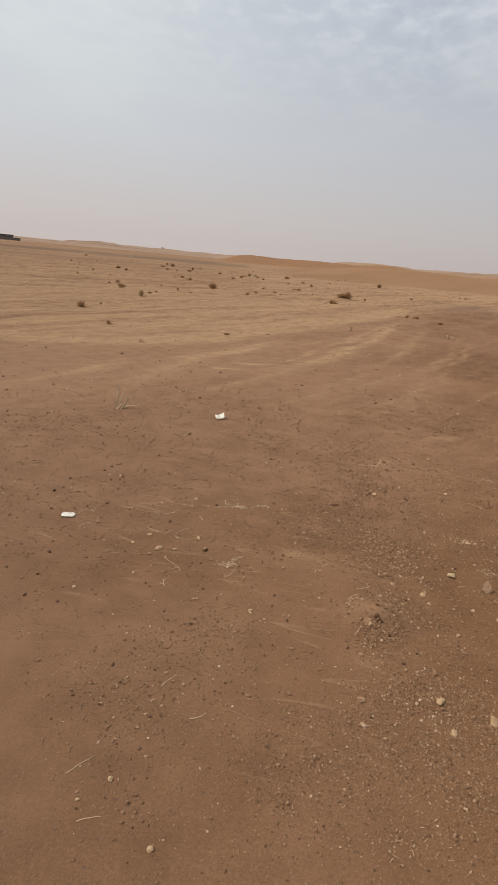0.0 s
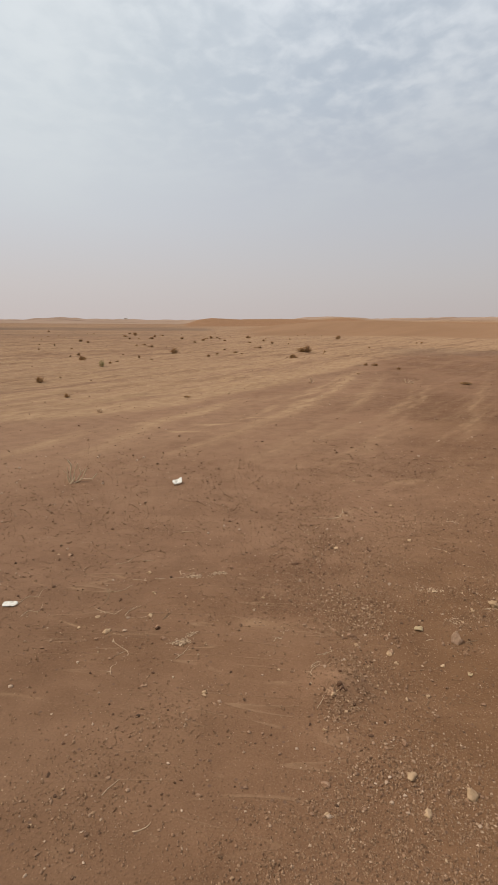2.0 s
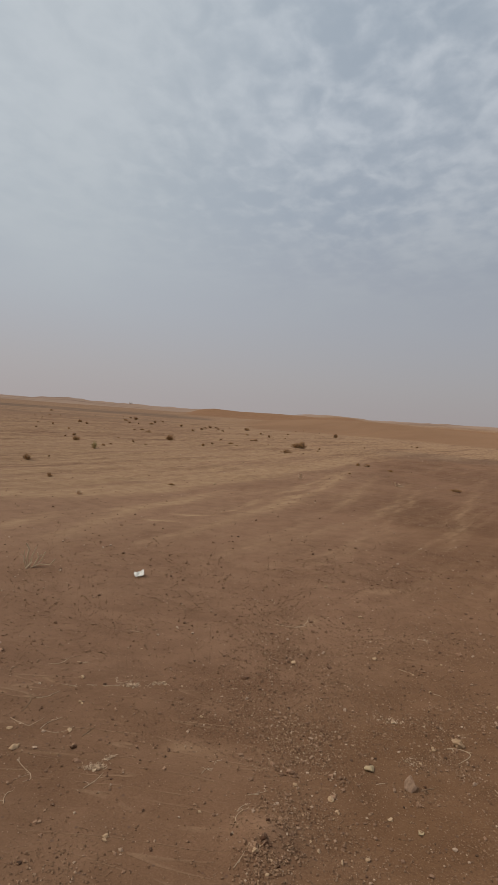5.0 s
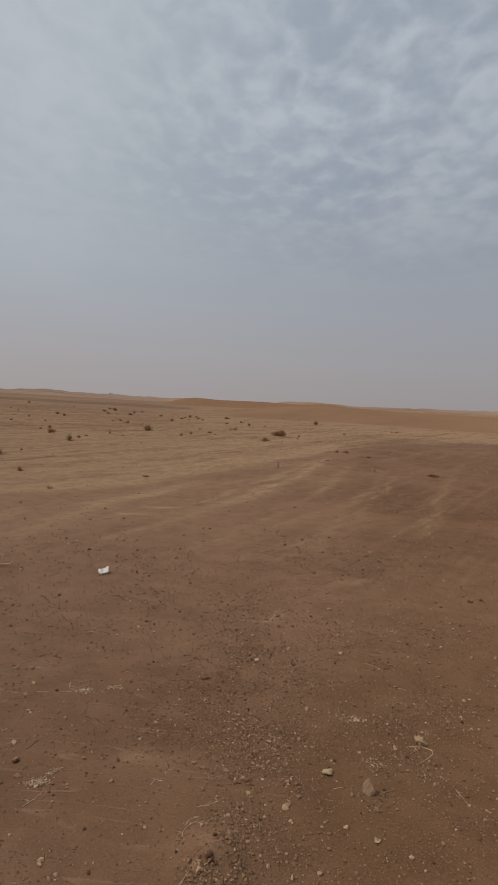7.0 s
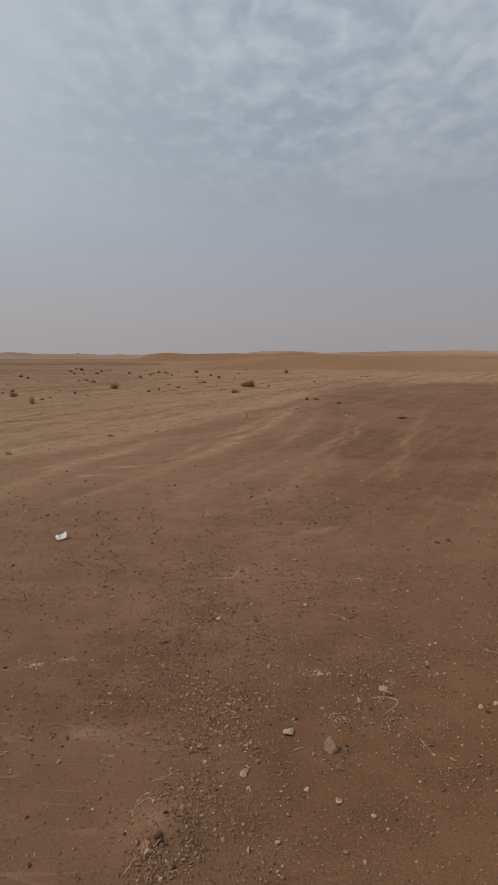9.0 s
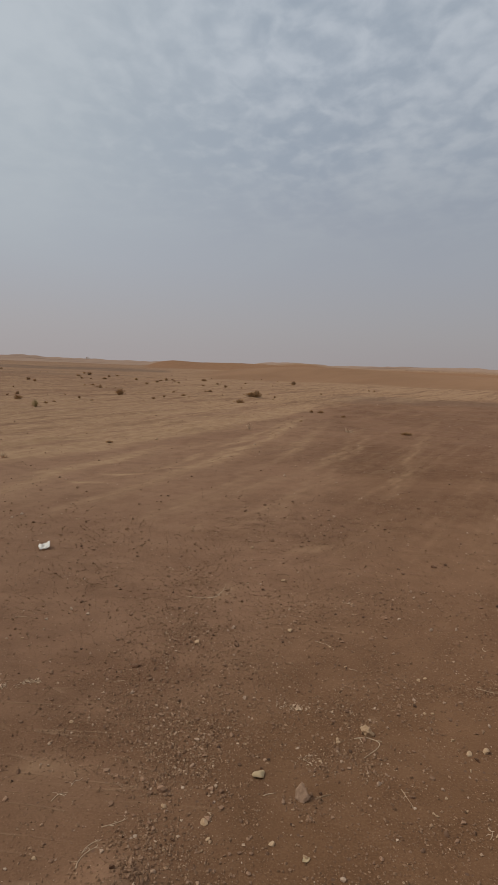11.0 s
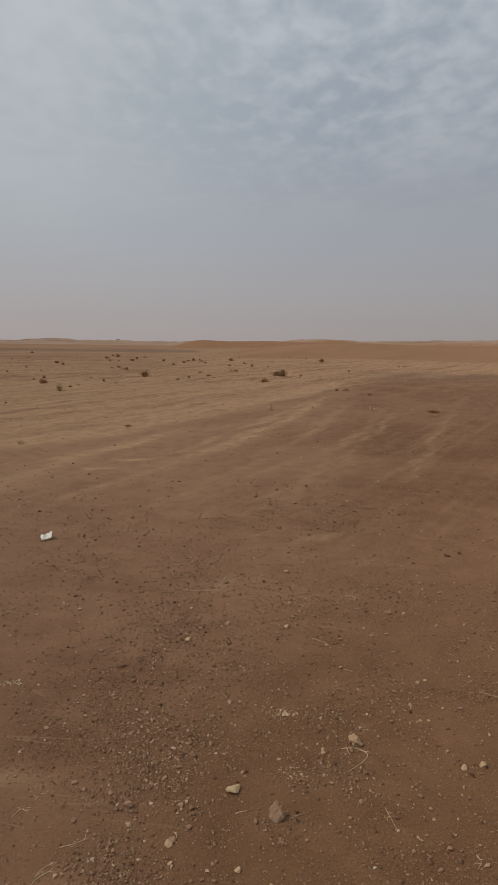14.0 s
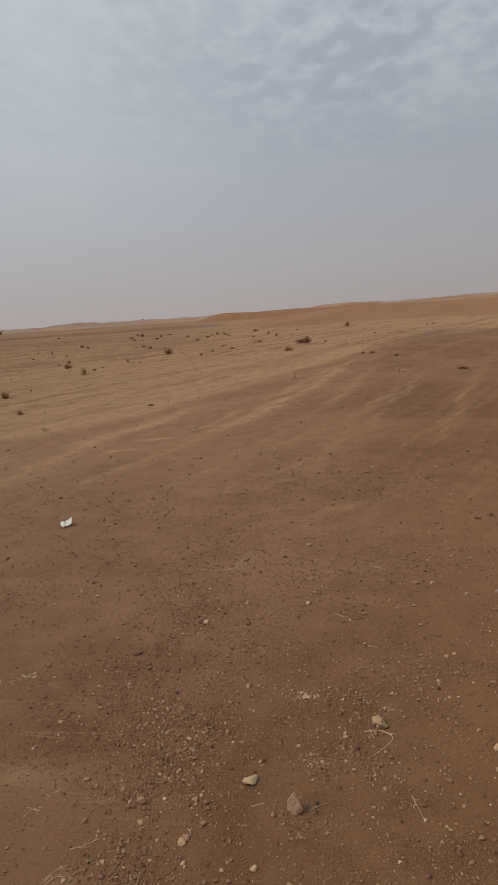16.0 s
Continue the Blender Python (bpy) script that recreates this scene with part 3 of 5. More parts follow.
    att.data.foreach_set("value", ridge)
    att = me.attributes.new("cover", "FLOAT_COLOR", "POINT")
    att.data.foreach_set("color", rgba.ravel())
    me.polygons.foreach_set("use_smooth", np.ones(len(me.polygons), bool))
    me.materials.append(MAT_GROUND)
    ob = new("ground", me)
    tagged(ob, "brown stony desert ground with blown pale sand and dunes", "ground", kind="structure")
    return ob


ground = build_ground()
rng = np.random.default_rng(7)


# ---- mesh helpers ----
def link(name, bm, mat, parent=None, label=""):
    me = bpy.data.meshes.new(name)
    bm.to_mesh(me)
    bm.free()
    me.materials.append(mat)
    ob = new(name, me)
    if parent is not None:
        ob.parent = parent
    if label:
        ob["label"] = label
    return ob


def part(name, bm, mat, parent, label=""):
    return link(name, bm, mat, parent, label)


def tube(bm, pts, radii, sides=5):
    """A tapered, closed tube along the points."""
    rings = []
    for i, p in enumerate(pts):
        p = Vector(p)
        d = (Vector(pts[min(i + 1, len(pts) - 1)]) - Vector(pts[max(i - 1, 0)])).normalized()
        side = d.cross(Vector((0.13, 0.31, 0.94)))
        if side.length < 1e-4:
            side = d.cross(Vector((1, 0, 0)))
        side.normalize()
        other = d.cross(side)
        rings.append([bm.verts.new(p + radii[i] * (math.cos(2 * math.pi * s / sides) * side + math.sin(2 * math.pi * s / sides) * other)) for s in range(sides)])
    for a, b in zip(rings, rings[1:]):
        for s in range(sides):
            bm.faces.new((a[s], a[(s + 1) % sides], b[(s + 1) % sides], b[s]))
    bm.faces.new(rings[0][::-1])
    bm.faces.new(rings[-1])


def rock_bmesh(seed, cuts=9, detail=3, rough=0.10):
    """A broken stone of about unit size, flat-faced with worn edges."""
    r = random.Random(seed)
    bm = bmesh.new()
    bmesh.ops.create_icosphere(bm, subdivisions=detail, radius=1.0)
    planes = []
    for _ in range(cuts):
        d = Vector((r.gauss(0, 1), r.gauss(0, 1), r.gauss(0, 1))).normalized()
        planes.append((d, r.uniform(0.45, 0.80)))
    off = Vector((r.uniform(-50, 50), r.uniform(-50, 50), r.uniform(-50, 50)))
    for v in bm.verts:
        for d, h in planes:
            over = v.co.dot(d) - h
            if over > 0:
                v.co -= d * over * 0.96
        q = v.co * 1.7 + off
        v.co *= 1 + rough * noise.noise(q) + rough * 0.6 * noise.noise(q * 2.9) + rough * 0.45 * noise.noise(q * 6.3)
    for f in bm.faces:
        f.smooth = detail > 2
    return bm


def shared_mesh(name, bm, mat):
    me = bpy.data.meshes.new(name)
    bm.to_mesh(me)
    bm.free()
    me.materials.append(mat)
    return me


ROCKS = {}
for kind, mat, cuts, rough in (("pale", MAT_PALE, 9, 0.20), ("brown", MAT_BROWN, 11, 0.22), ("dark", MAT_DARK, 9, 0.24), ("clod", MAT_CLOD, 10, 0.42)):
    ROCKS[kind] = [shared_mesh(kind + "_stone", rock_bmesh(100 + 17 * i + len(kind), cuts, 3, rough), mat) for i in range(5)]
    ROCKS[kind, "small"] = [shared_mesh("small_" + kind + "_stone", rock_bmesh(300 + 13 * i + len(kind), cuts, 2, rough * 1.3), mat) for i in range(8)]
LABELS = {"pale": "pale cream weathered stone lying on brown gravel", "brown": "dusty brown stone half sunk in sandy soil", "dark": "dark brown stone with shadowed underside on gravel", "clod": "crumbly clod of dry brown earth on gravel"}


def stone(kind, x, y, width, tall=0.62, deep=0.8, sink=0.3, seed=None, name="stone", label="", group="stones on the gravel"):
    """One stone of that width in metres, part sunk into the ground."""
    r = random.Random(seed if seed is not None else int(x * 1000) * 7 + int(y * 1000))
    me = r.choice(ROCKS[kind] if width > 0.034 else ROCKS[kind, "small"])
    ob = new(name, me)
    w = width * 0.53
    ob.location = (x, y, drop(x, y) + w * tall * (1 - 2 * sink) * 0.8)
    ob.rotation_euler = (r.uniform(-0.2, 0.2), r.uniform(-0.2, 0.2), r.uniform(0, 6.28))
    ob.scale = (w, w * deep, w * tall)
    return tagged(ob, label or LABELS[kind], "stone" if kind != "clod" else "clod", group)


# ---- far buildings on the skyline ----
def box(bm, x0, x1, y0, y1, z0, z1):
    vs = [bm.verts.new((x, y, z)) for z in (z0, z1) for x, y in ((x0, y0), (x1, y0), (x1, y1), (x0, y1))]
    for f in ((3, 2, 1, 0), (4, 5, 6, 7), (0, 1, 5, 4), (1, 2, 6, 5), (2, 3, 7, 6), (3, 0, 4, 7)):
        bm.faces.new([vs[i] for i in f])


def bearing(az, r):
    return MID[0] + r * math.sin(radians(az)), MID[1] + r * math.cos(radians(az))


def far_house(az, r, wide, deep, high, wall_mat, roof_mat, label):
    x, y = bearing(az, r)
    home = new("house")
    home.location, home.rotation_euler = (x, y, drop(x, y) - 0.3), (0, 0, radians(-az))
    tagged(home, label, "house")
    bm = bmesh.new()
    box(bm, -wide / 2, wide / 2, 0, deep, 0, high)
    box(bm, -wide * 0.08, wide * 0.72, -deep * 0.25, -0.002, 0, high * 0.62)
    part("wall", bm, wall_mat, home)
    bm = bmesh.new()
    ridge = high * 1.38
    a = [bm.verts.new(p) for p in ((-wide / 2 - 0.3, -0.3, high + 0.002), (wide * 0.02, -0.3, high + 0.002), (wide * 0.02, deep + 0.3, high + 0.002), (-wide / 2 - 0.3, deep + 0.3, high + 0.002), (-wide * 0.26, -0.3, ridge), (-wide * 0.26, deep + 0.3, ridge))]
    for f in ((0, 1, 4), (2, 3, 5), (1, 2, 5, 4), (3, 0, 4, 5), (3, 2, 1, 0)):
        bm.faces.new([a[i] for i in f])
    box(bm, wide * 0.03, wide / 2 + 0.2, -0.25, deep + 0.2, high + 0.002, high + 0.22)
    part("roof", bm, roof_mat, home)
    for k in range(2 if wide > 6 else 0):
        bm = bmesh.new()
        cx = -wide * 0.36 + k * wide * 0.17
        box(bm, cx - 0.45, cx + 0.45, -0.06, -0.004, high * 0.42, high * 0.75)
        part("window", bm, MAT_PANE, home)
    bm = bmesh.new()
    box(bm, wide * 0.2, wide * 0.2 + 0.9, -deep * 0.25 - 0.06, -deep * 0.25 - 0.004, 0, high * 0.52)
    part("door", bm, MAT_ROOF if wide > 6 else MAT_PALEWALL, home)
    return home


far_house(-30.9, 300, 13.0, 7.0, 2.4, MAT_FARWALL, MAT_ROOF, "low dark grey building on the far sandy skyline")
far_house(-16.75, 615, 3.4, 3.5, 1.2, MAT_PALEWALL, MAT_PALEWALL, "tiny pale building on the hazy far skyline")


# ---- shrubs and tufts ----
def shrub_parts(seed, stems, spread, lift, leaves, leaf_size, stem_mat, leaf_mat, twigs=3, stem_r=0.010, straight=0.0):
    """A plant of about 1 m width and 'lift' height: stems fan out of one root and fork, with small leaves along them."""
    r = random.Random(seed)
    stem_bm, leaf_bm = bmesh.new(), bmesh.new()
    spots = []
    for _ in range(stems):
        a = r.uniform(0, 2 * math.pi)
        lean = r.random() ** 0.6
        reach, high = 0.5 * spread * lean * r.uniform(0.7, 1.05), lift * (1 - 0.55 * lean * lean) * r.uniform(0.55, 1.05)
        bow = r.uniform(-0.12, 0.12) * (1 - straight)
        base = Vector((r.gauss(0, 0.05), r.gauss(0, 0.05), -0.05))
        pts = []
        for k in range(5):
            f = k / 4
            out = reach * f ** (0.75 + 0.4 * straight)
            pts.append(base + Vector((math.cos(a + bow * f * 3) * out, math.sin(a + bow * f * 3) * out, high * (f ** (0.85 + 0.5 * (1 - straight))) + 0.05 * f)) + Vector((r.gauss(0, 0.008), r.gauss(0, 0.008), r.gauss(0, 0.008))))
        tube(stem_bm, pts, [stem_r * (1 - 0.75 * k / 4) for k in range(5)], 4)
        spots += [(p, 0.05) for p in pts[2:]]
        for _ in range(twigs):
            k = r.randrange(1, 4)
            p = pts[k].lerp(pts[k + 1], r.random())
            d = (pts[k + 1] - pts[k]).normalized() + Vector((r.gauss(0, 0.6), r.gauss(0, 0.6), r.gauss(0.2, 0.4)))
            ln = r.uniform(0.07, 0.20) * (0.6 + 0.4 * spread)
            q = p + d.normalized() * ln * 0.55 + Vector((0, 0, 0.01))
            e = p + d.normalized() * ln + Vector((r.gauss(0, 0.02), r.gauss(0, 0.02), r.gauss(0, 0.02)))
            tube(stem_bm, [p, q, e], [stem_r * 0.5, stem_r * 0.36, stem_r * 0.16], 3)
            spots += [(q, 0.035), (e, 0.03)]
    for _ in range(leaves):
        p, s = r.choice(spots)
        c = p + Vector((r.gauss(0, s), r.gauss(0, s), r.gauss(0, s * 0.8)))
        if c.z < 0.0:
            c.z = abs(c.z)
        d = Vector((r.gauss(0, 1), r.gauss(0, 1), r.gauss(0.3, 0.8))).normalized()
        w = d.cross(Vector((r.gauss(0, 1), r.gauss(0, 1), r.gauss(0, 1)))).normalized()
        size = leaf_size * r.uniform(0.6, 1.4)
        up_v = d.cross(w) * size * 0.18
        a0, b0, c0, d0 = c - d * size, c + w * size * 0.36 + up_v, c + d * size, c - w * size * 0.36 + up_v
        leaf_bm.faces.new([leaf_bm.verts.new(v) for v in (a0, b0, c0, d0)])
    return stem_bm, leaf_bm


def make_shrub(name, label, category, seed, stem_mat, leaf_mat, foliage_name="foliage", **shape):
    root = new(name)
    stem_bm, leaf_bm = shrub_parts(seed, stem_mat=stem_mat, leaf_mat=leaf_mat, **shape)
    part("stems", stem_bm, stem_mat, root)
    if len(leaf_bm.faces):
        part(foliage_name, leaf_bm, leaf_mat, root)
    tagged(root, label, category)
    return root


KINDS = {
    "round": [("shrub", "rounded dry grey-brown desert shrub on pale sand", "shrub", MAT_TWIG, MAT_LEAF, dict(stems=70, spread=1.0, lift=0.78, leaves=1500, leaf_size=0.030, twigs=5))],
    "flat": [("shrub", "low dark spreading desert shrub hugging the sand", "shrub", MAT_TWIG, MAT_LEAF, dict(stems=60, spread=1.0, lift=0.42, leaves=1300, leaf_size=0.030, twigs=5))],
    "tuft": [("grass_tuft", "upright yellow-green dry grass tuft on sand", "grass", MAT_DRYLEAF, MAT_DRYLEAF, dict(stems=130, spread=0.95, lift=1.05, leaves=700, leaf_size=0.04, twigs=2, stem_r=0.008, straight=0.8))],
    "wisp": [("grass_tuft", "thin bleached grass stalks standing in pale sand", "grass", MAT_STRAW, MAT_STRAW, dict(stems=9, spread=0.9, lift=0.9, leaves=20, leaf_size=0.06, twigs=2, stem_r=0.040, straight=0.7))],
    "twiggy": [("dead_plant", "bleached dead plant of thin bare twigs", "dry plant", MAT_STRAW, MAT_STRAW, dict(stems=12, spread=1.0, lift=0.75, leaves=40, leaf_size=0.04, twigs=4, stem_r=0.032))],
}
SHRUBS = {}
for key, (spec,) in KINDS.items():
    SHRUBS[key] = []
    for v in range(2 if key != "round" else 3):
        SHRUBS[key].append((spec, v))
made = {}


def plant(kind, x, y, width, tall=1.0, group="desert shrubs"):
    """One plant of that width in metres; its root stands on the ground."""
    r = random.Random(int(x * 977) + int(y * 131))
    spec, v = SHRUBS[kind][r.randrange(len(SHRUBS[kind]))]
    name, label, category, sm, lm, shape = spec
    at = Matrix.Translation((x, y, drop(x, y) - 0.02 * width)) @ Matrix.Rotation(r.uniform(0, 6.28), 4, "Z") @ Matrix.Diagonal((width, width, width * tall, 1))
    if (kind, v) not in made:
        ob = make_shrub(name, label, category, 50 + 9 * v + len(kind), sm, lm, **shape)
        ob.matrix_world = at
        made[kind, v] = ob
    else:
        old = made[kind, v]
        ob = copy_thing(old, at @ Matrix.Diagonal((1 / old.scale[0], 1 / old.scale[1], 1 / old.scale[2], 1)))
    return tagged(ob, group=group)


# the shrubs that stand out, by place and width
plant("round", 0.42, 30.6, 0.52, 0.95)
plant("flat", 0.12, 30.5, 0.62, 0.8)
plant("flat", -0.24, 26.1, 0.40, 1.15)
plant("round", -5.95, 28.7, 0.48, 0.95)
plant("flat", -8.27, 22.7, 0.38, 1.0)
plant("tuft", -6.63, 20.2, 0.27, 1.0)
plant("round", -6.37, 14.8, 0.25, 0.95)
plant("flat", 2.52, 23.0, 0.19, 1.1)
plant("flat", 2.84, 22.8, 0.26, 0.9)
plant("flat", 3.48, 21.4, 0.20, 0.8)
plant("flat", 4.47, 16.5, 0.36, 0.45)
plant("round", -4.6, 12.1, 0.14, 0.9)
plant("twiggy", -3.40, 10.6, 0.24, 0.6)
plant("wisp", 0.42, 16.35, 0.28, 0.75)
plant("wisp", 3.0, 16.8, 0.42, 0.40)
plant("flat", -2.26, 12.8, 0.17, 0.5)
plant("flat", 1.93, 19.5, 0.13, 0.7)
plant("flat", 1.20, 29.9, 0.16, 1.2)
# the scatter of small shrubs farther out
FAR = [(-15.97, 42.8, 0.40), (-33.7, 78, 0.5), (-23.6, 54.8, 0.30), (-14.6, 35, 0.15), (-17.5, 59, 0.55), (-19.4, 67, 0.4), (-17.8, 63.5, 0.6), (-14.7, 51, 0.3), (-13.3, 53, 0.5), (-14.6, 59.4, 0.36), (-14.8, 63.5, 0.4), (-11, 55.3, 0.4), (-7.6, 43.2, 0.3), (-8.0, 49.3, 0.36), (-8.6, 54.5, 0.4), (-8.6, 57.4, 0.36), (-8.2, 58.5, 0.3), (-7.5, 55.3, 0.3), (-6.1, 48.3, 0.3)]
FAR2 = [(-5.2, 59.2, 0.6), (-9.5, 36.4, 0.3), (-8.8, 35.5, 0.3), (-8.1, 27.4, 0.13), (-9.7, 25.1, 0.13), (-6.4, 16.1, 0.10), (-6.7, 21.3, 0.17), (-6.7, 22.1, 0.15), (-6.4, 24, 0.14), (-3.7, 44.2, 0.26), (-2.3, 34.6, 0.32), (-2.9, 47.2, 0.28), (-3.1, 29.6, 0.26), (-2.7, 28.5, 0.17), (3.5, 58.1, 0.55), (-1.0, 56.1, 0.28), (4.2, 37.4, 0.18), (8.85, 47.4, 0.22), (9.4, 48.2, 0.24)]
for k, (x, y, w) in enumerate(FAR + FAR2):
    plant("flat" if k % 3 else "round", x, y, w, 0.75 + 0.25 * (k % 2), "small shrubs on the far plain")


for k in range(84):
    az, r = rng.uniform(-26, 1.5), 23 + 52 * rng.random()
    x, y = bearing(az, r)
    plant("flat" if k % 2 else "round", x, y, 0.07 + 0.20 * rng.random() ** 2.4, 0.7 + 0.4 * rng.random(), "small shrubs on the far plain")


# ---- single stones near the walk ----
for x, y, w in [(-0.70, 3.74, 0.026), (0.43, 4.55, 0.042), (0.98, 4.76, 0.042), (0.46, 3.25, 0.030), (0.08, 3.00, 0.020), (0.85, 3.12, 0.029), (0.71, 6.40, 0.045), (0.60, 2.23, 0.040), (-0.63, 2.22, 0.019), (-0.52, 1.77, 0.024), (-0.33, 1.58, 0.026), (0.27, 2.20, 0.026), (0.28, 1.91, 0.014), (0.58, 1.91, 0.018), (-0.59, 1.68, 0.017), (-0.23, 2.80, 0.028), (-0.82, 3.27, 0.042), (0.96, 3.07, 0.025), (0.63, 3.12, 0.021), (0.96, 5.62, 0.040), (1.20, 4.58, 0.022), (1.43, 4.79, 0.022), (1.44, 3.29, 0.017), (-0.04, 3.74, 0.022), (1.26, 4.35, 0.022)]:
    stone("pale", x, y, w, 0.6, 0.75)
for x, y, w in [(1.58, 3.94, 0.021), (1.62, 3.94, 0.021), (1.51, 3.37, 0.019), (1.45, 3.28, 0.016), (1.64, 3.20, 0.020), (1.69, 3.65, 0.036), (1.67, 4.27, 0.024), (1.63, 4.24, 0.026), (0.62, 2.06, 0.02), (0.55, 2.87, 0.022), (0.73, 2.87, 0.026), (1.65, 3.74, 0.022), (1.05, 3.56, 0.017), (1.14, 3.71, 0.024), (1.14, 3.69, 0.026), (0.74, 3.65, 0.015), (1.57, 3.31, 0.013), (0.64, 3.11, 0.019), (0.61, 3.19, 0.034), (0.52, 2.91, 0.014)]:
    stone("pale", x, y, w, 0.55, 0.7)
for x, y, w in [(-0.52, 3.23, 0.030), (0.25, 3.40, 0.024), (0.35, 3.39, 0.026), (-0.12, 3.25, 0.025), (0.58, 2.56, 0.034), (0.27, 2.33, 0.034), (-0.44, 1.88, 0.020), (0.53, 1.81, 0.020), (0.43, 3.34, 0.034), (1.21, 3.08, 0.020), (1.42, 7.64, 0.042), (1.97, 4.69, 0.040), (1.60, 5.00, 0.05), (0.62, 3.36, 0.026), (0.62, 3.21, 0.03)]:
    stone("brown", x, y, w, 0.62, 0.85)
for x, y, w in [(0.635, 2.835, 0.034), (0.28, 2.61, 0.033), (1.66, 3.54, 0.028), (0.93, 3.12, 0.014), (1.14, 3.685, 0.028)]:
    stone("pale", x, y, w, 0.35, 0.32, 0.15, label="thin pale stone sliver lying on brown soil")
for x, y, w in [(-0.57, 3.33, 0.040), (0.14, 4.24, 0.052), (0.66, 4.545, 0.050), (-1.40, 4.23, 0.045), (-0.47, 1.91, 0.019), (1.91, 5.98, 0.034), (2.63, 8.17, 0.045), (1.23, 6.64, 0.036), (1.17, 6.60, 0.03), (1.47, 4.62, 0.022), (1.71, 3.61, 0.024), (1.385, 3.37, 0.024), (2.22, 6.07, 0.06), (0.55, 5.35, 0.03), (-0.20, 5.28, 0.028), (1.55, 7.9, 0.035), (1.35, 7.5, 0.03)]:
    stone("dark", x, y, w, 0.5, 0.7)
bm = rock_bmesh(52, 6, 4, 0.20)
for v in bm.verts:
    high = max(v.co.z, 0.0)
    v.co.x *= (1.0 - 0.36 * high) * (1 + 0.16 * noise.noise(v.co * 2.6) + 0.08 * noise.noise(v.co * 7.0))
    v.co.y *= (1.0 - 0.30 * high) * (1 + 0.14 * noise.noise(v.co * 2.7))
    v.co += v.co.normalized() * 0.05 * noise.noise(v.co * 9.0)
upright = link("stone", bm, MAT_GREY)
upright.location, upright.scale = (0.965, 3.335, drop(0.965, 3.335) + 0.017), (0.029, 0.025, 0.039)
upright.rotation_euler = (-0.22, -0.06, 0.35)
tagged(upright, "upright pointed grey-brown stone among earth clods", "stone", "stones on the gravel")
bm = rock_bmesh(19, 5, 3, 0.09)
for v in bm.verts:
    v.co.x *= 1.0 + 0.35 * v.co.y
cream = link("stone", bm, MAT_CREAM)
cream.location, cream.scale, cream.rotation_euler = (0.80, 3.45, drop(0.80, 3.45) + 0.011), (0.028, 0.023, 0.015), (0.25, 0.1, 0.6)
tagged(cream, "smooth yellow-cream stone on brown gravel", "stone", "stones on the gravel")
bm = rock_bmesh(63, 6, 4, 0.30)
for v in bm.verts:
    dent = math.exp(-((v.co.normalized() - Vector((-0.45, -0.85, 0.15)).normalized()).length / 0.55) ** 2)
    v.co *= 1 - 0.45 * dent
pitted = link("stone", bm, MAT_PALE)
pitted.location, pitted.scale, pitted.rotation_euler = (1.275, 3.765, drop(1.275, 3.765) + 0.014), (0.037, 0.029, 0.024), (0.1, 0.1, 0.0)
tagged(pitted, "pale broken hollowed stone beside a curved dry stick", "stone", "stones on the gravel")
stone("pale", -1.48, 13.6, 0.15, 0.25, 0.45, 0.2, 8, label="flat pale bleached stone slab lying on blown sand")
stone("pale", 1.765, 3.665, 0.036, 0.75, 0.9, 0.25, 3)
stone("pale", 0.58, 2.39, 0.052, 0.5, 0.7, 0.3, 5, label="flat sandy-coloured stone sunk in gravel")
stone("pale", 0.76, 2.32, 0.050, 0.7, 0.9, 0.25, 6)


# ---- white scraps ----
def scrap(x, y, long, wide, curl, turn, seed, label):
    """A torn, curled piece of white plastic with thickness."""
    bm = bmesh.new()
    cols, rows, thick = 16, 9, 0.0022
    grids = []
    for side in (0, 1):
        grid = []
        for i in range(cols):
            line = []
            for j in range(rows):
                u, v = i / (cols - 1) * 2 - 1, j / (rows - 1) * 2 - 1
                trim = (1 - 0.30 * abs(u) ** 3) * (1 - (0.55 * math.exp(-((u + 0.35) / 0.22) ** 2) if seed % 2 and v > 0 else 0.0)) + 0.16 * noise.noise((u * 2.3 + seed, v * 0.4, 1.7))
                px, py = u * long / 2 * (1 - 0.12 * abs(v) ** 2 + 0.1 * noise.noise((v * 3 + seed, 4.1, 0))), v * wide / 2 * trim
                if seed % 2:
                    px, py = px + 0.012 * noise.noise((u * 1.4, v * 1.4, 3.3)), py * 1.2 + 0.010 * noise.noise((u * 1.9, v * 1.9, 6.1))
                    pz = 0.012 * (v + 1) + 0.014 * abs(u + 0.3) ** 1.5 + 0.012 * noise.noise((u * 1.6 + 2.2, v * 1.6, 9.0)) + 0.009
                else:
                    pz = curl * (v * v * 0.9 - u * u * 0.1) + 0.006 * noise.noise((u * 2.1 + seed, v * 2.1, 9.0)) + 0.006
                line.append(bm.verts.new((px, py, pz + (thick if side else 0))))
            grid.append(line)
        grids.append(grid)
    for side, grid in enumerate(grids):
        for i in range(cols - 1):
            for j in range(rows - 1):
                f = [grid[i][j], grid[i + 1][j], grid[i + 1][j + 1], grid[i][j + 1]]
                bm.faces.new(f if side else f[::-1]).smooth = True
    lo, hi = grids
    rim = [(i, 0) for i in range(cols)] + [(cols - 1, j) for j in range(1, rows)] + [(i, rows - 1) for i in range(cols - 2, -1, -1)] + [(0, j) for j in range(rows - 2, 0, -1)]
    for (a, b), (c, d) in zip(rim, rim[1:] + rim[:1]):
        bm.faces.new((lo[a][b], lo[c][d], hi[c][d], hi[a][b]))
    ob = link("plastic_scrap", bm, MAT_WHITE)
    ob.location, ob.rotation_euler = (x, y, drop(x, y)), (0, 0, radians(turn))
    return tagged(ob, label, "litter")


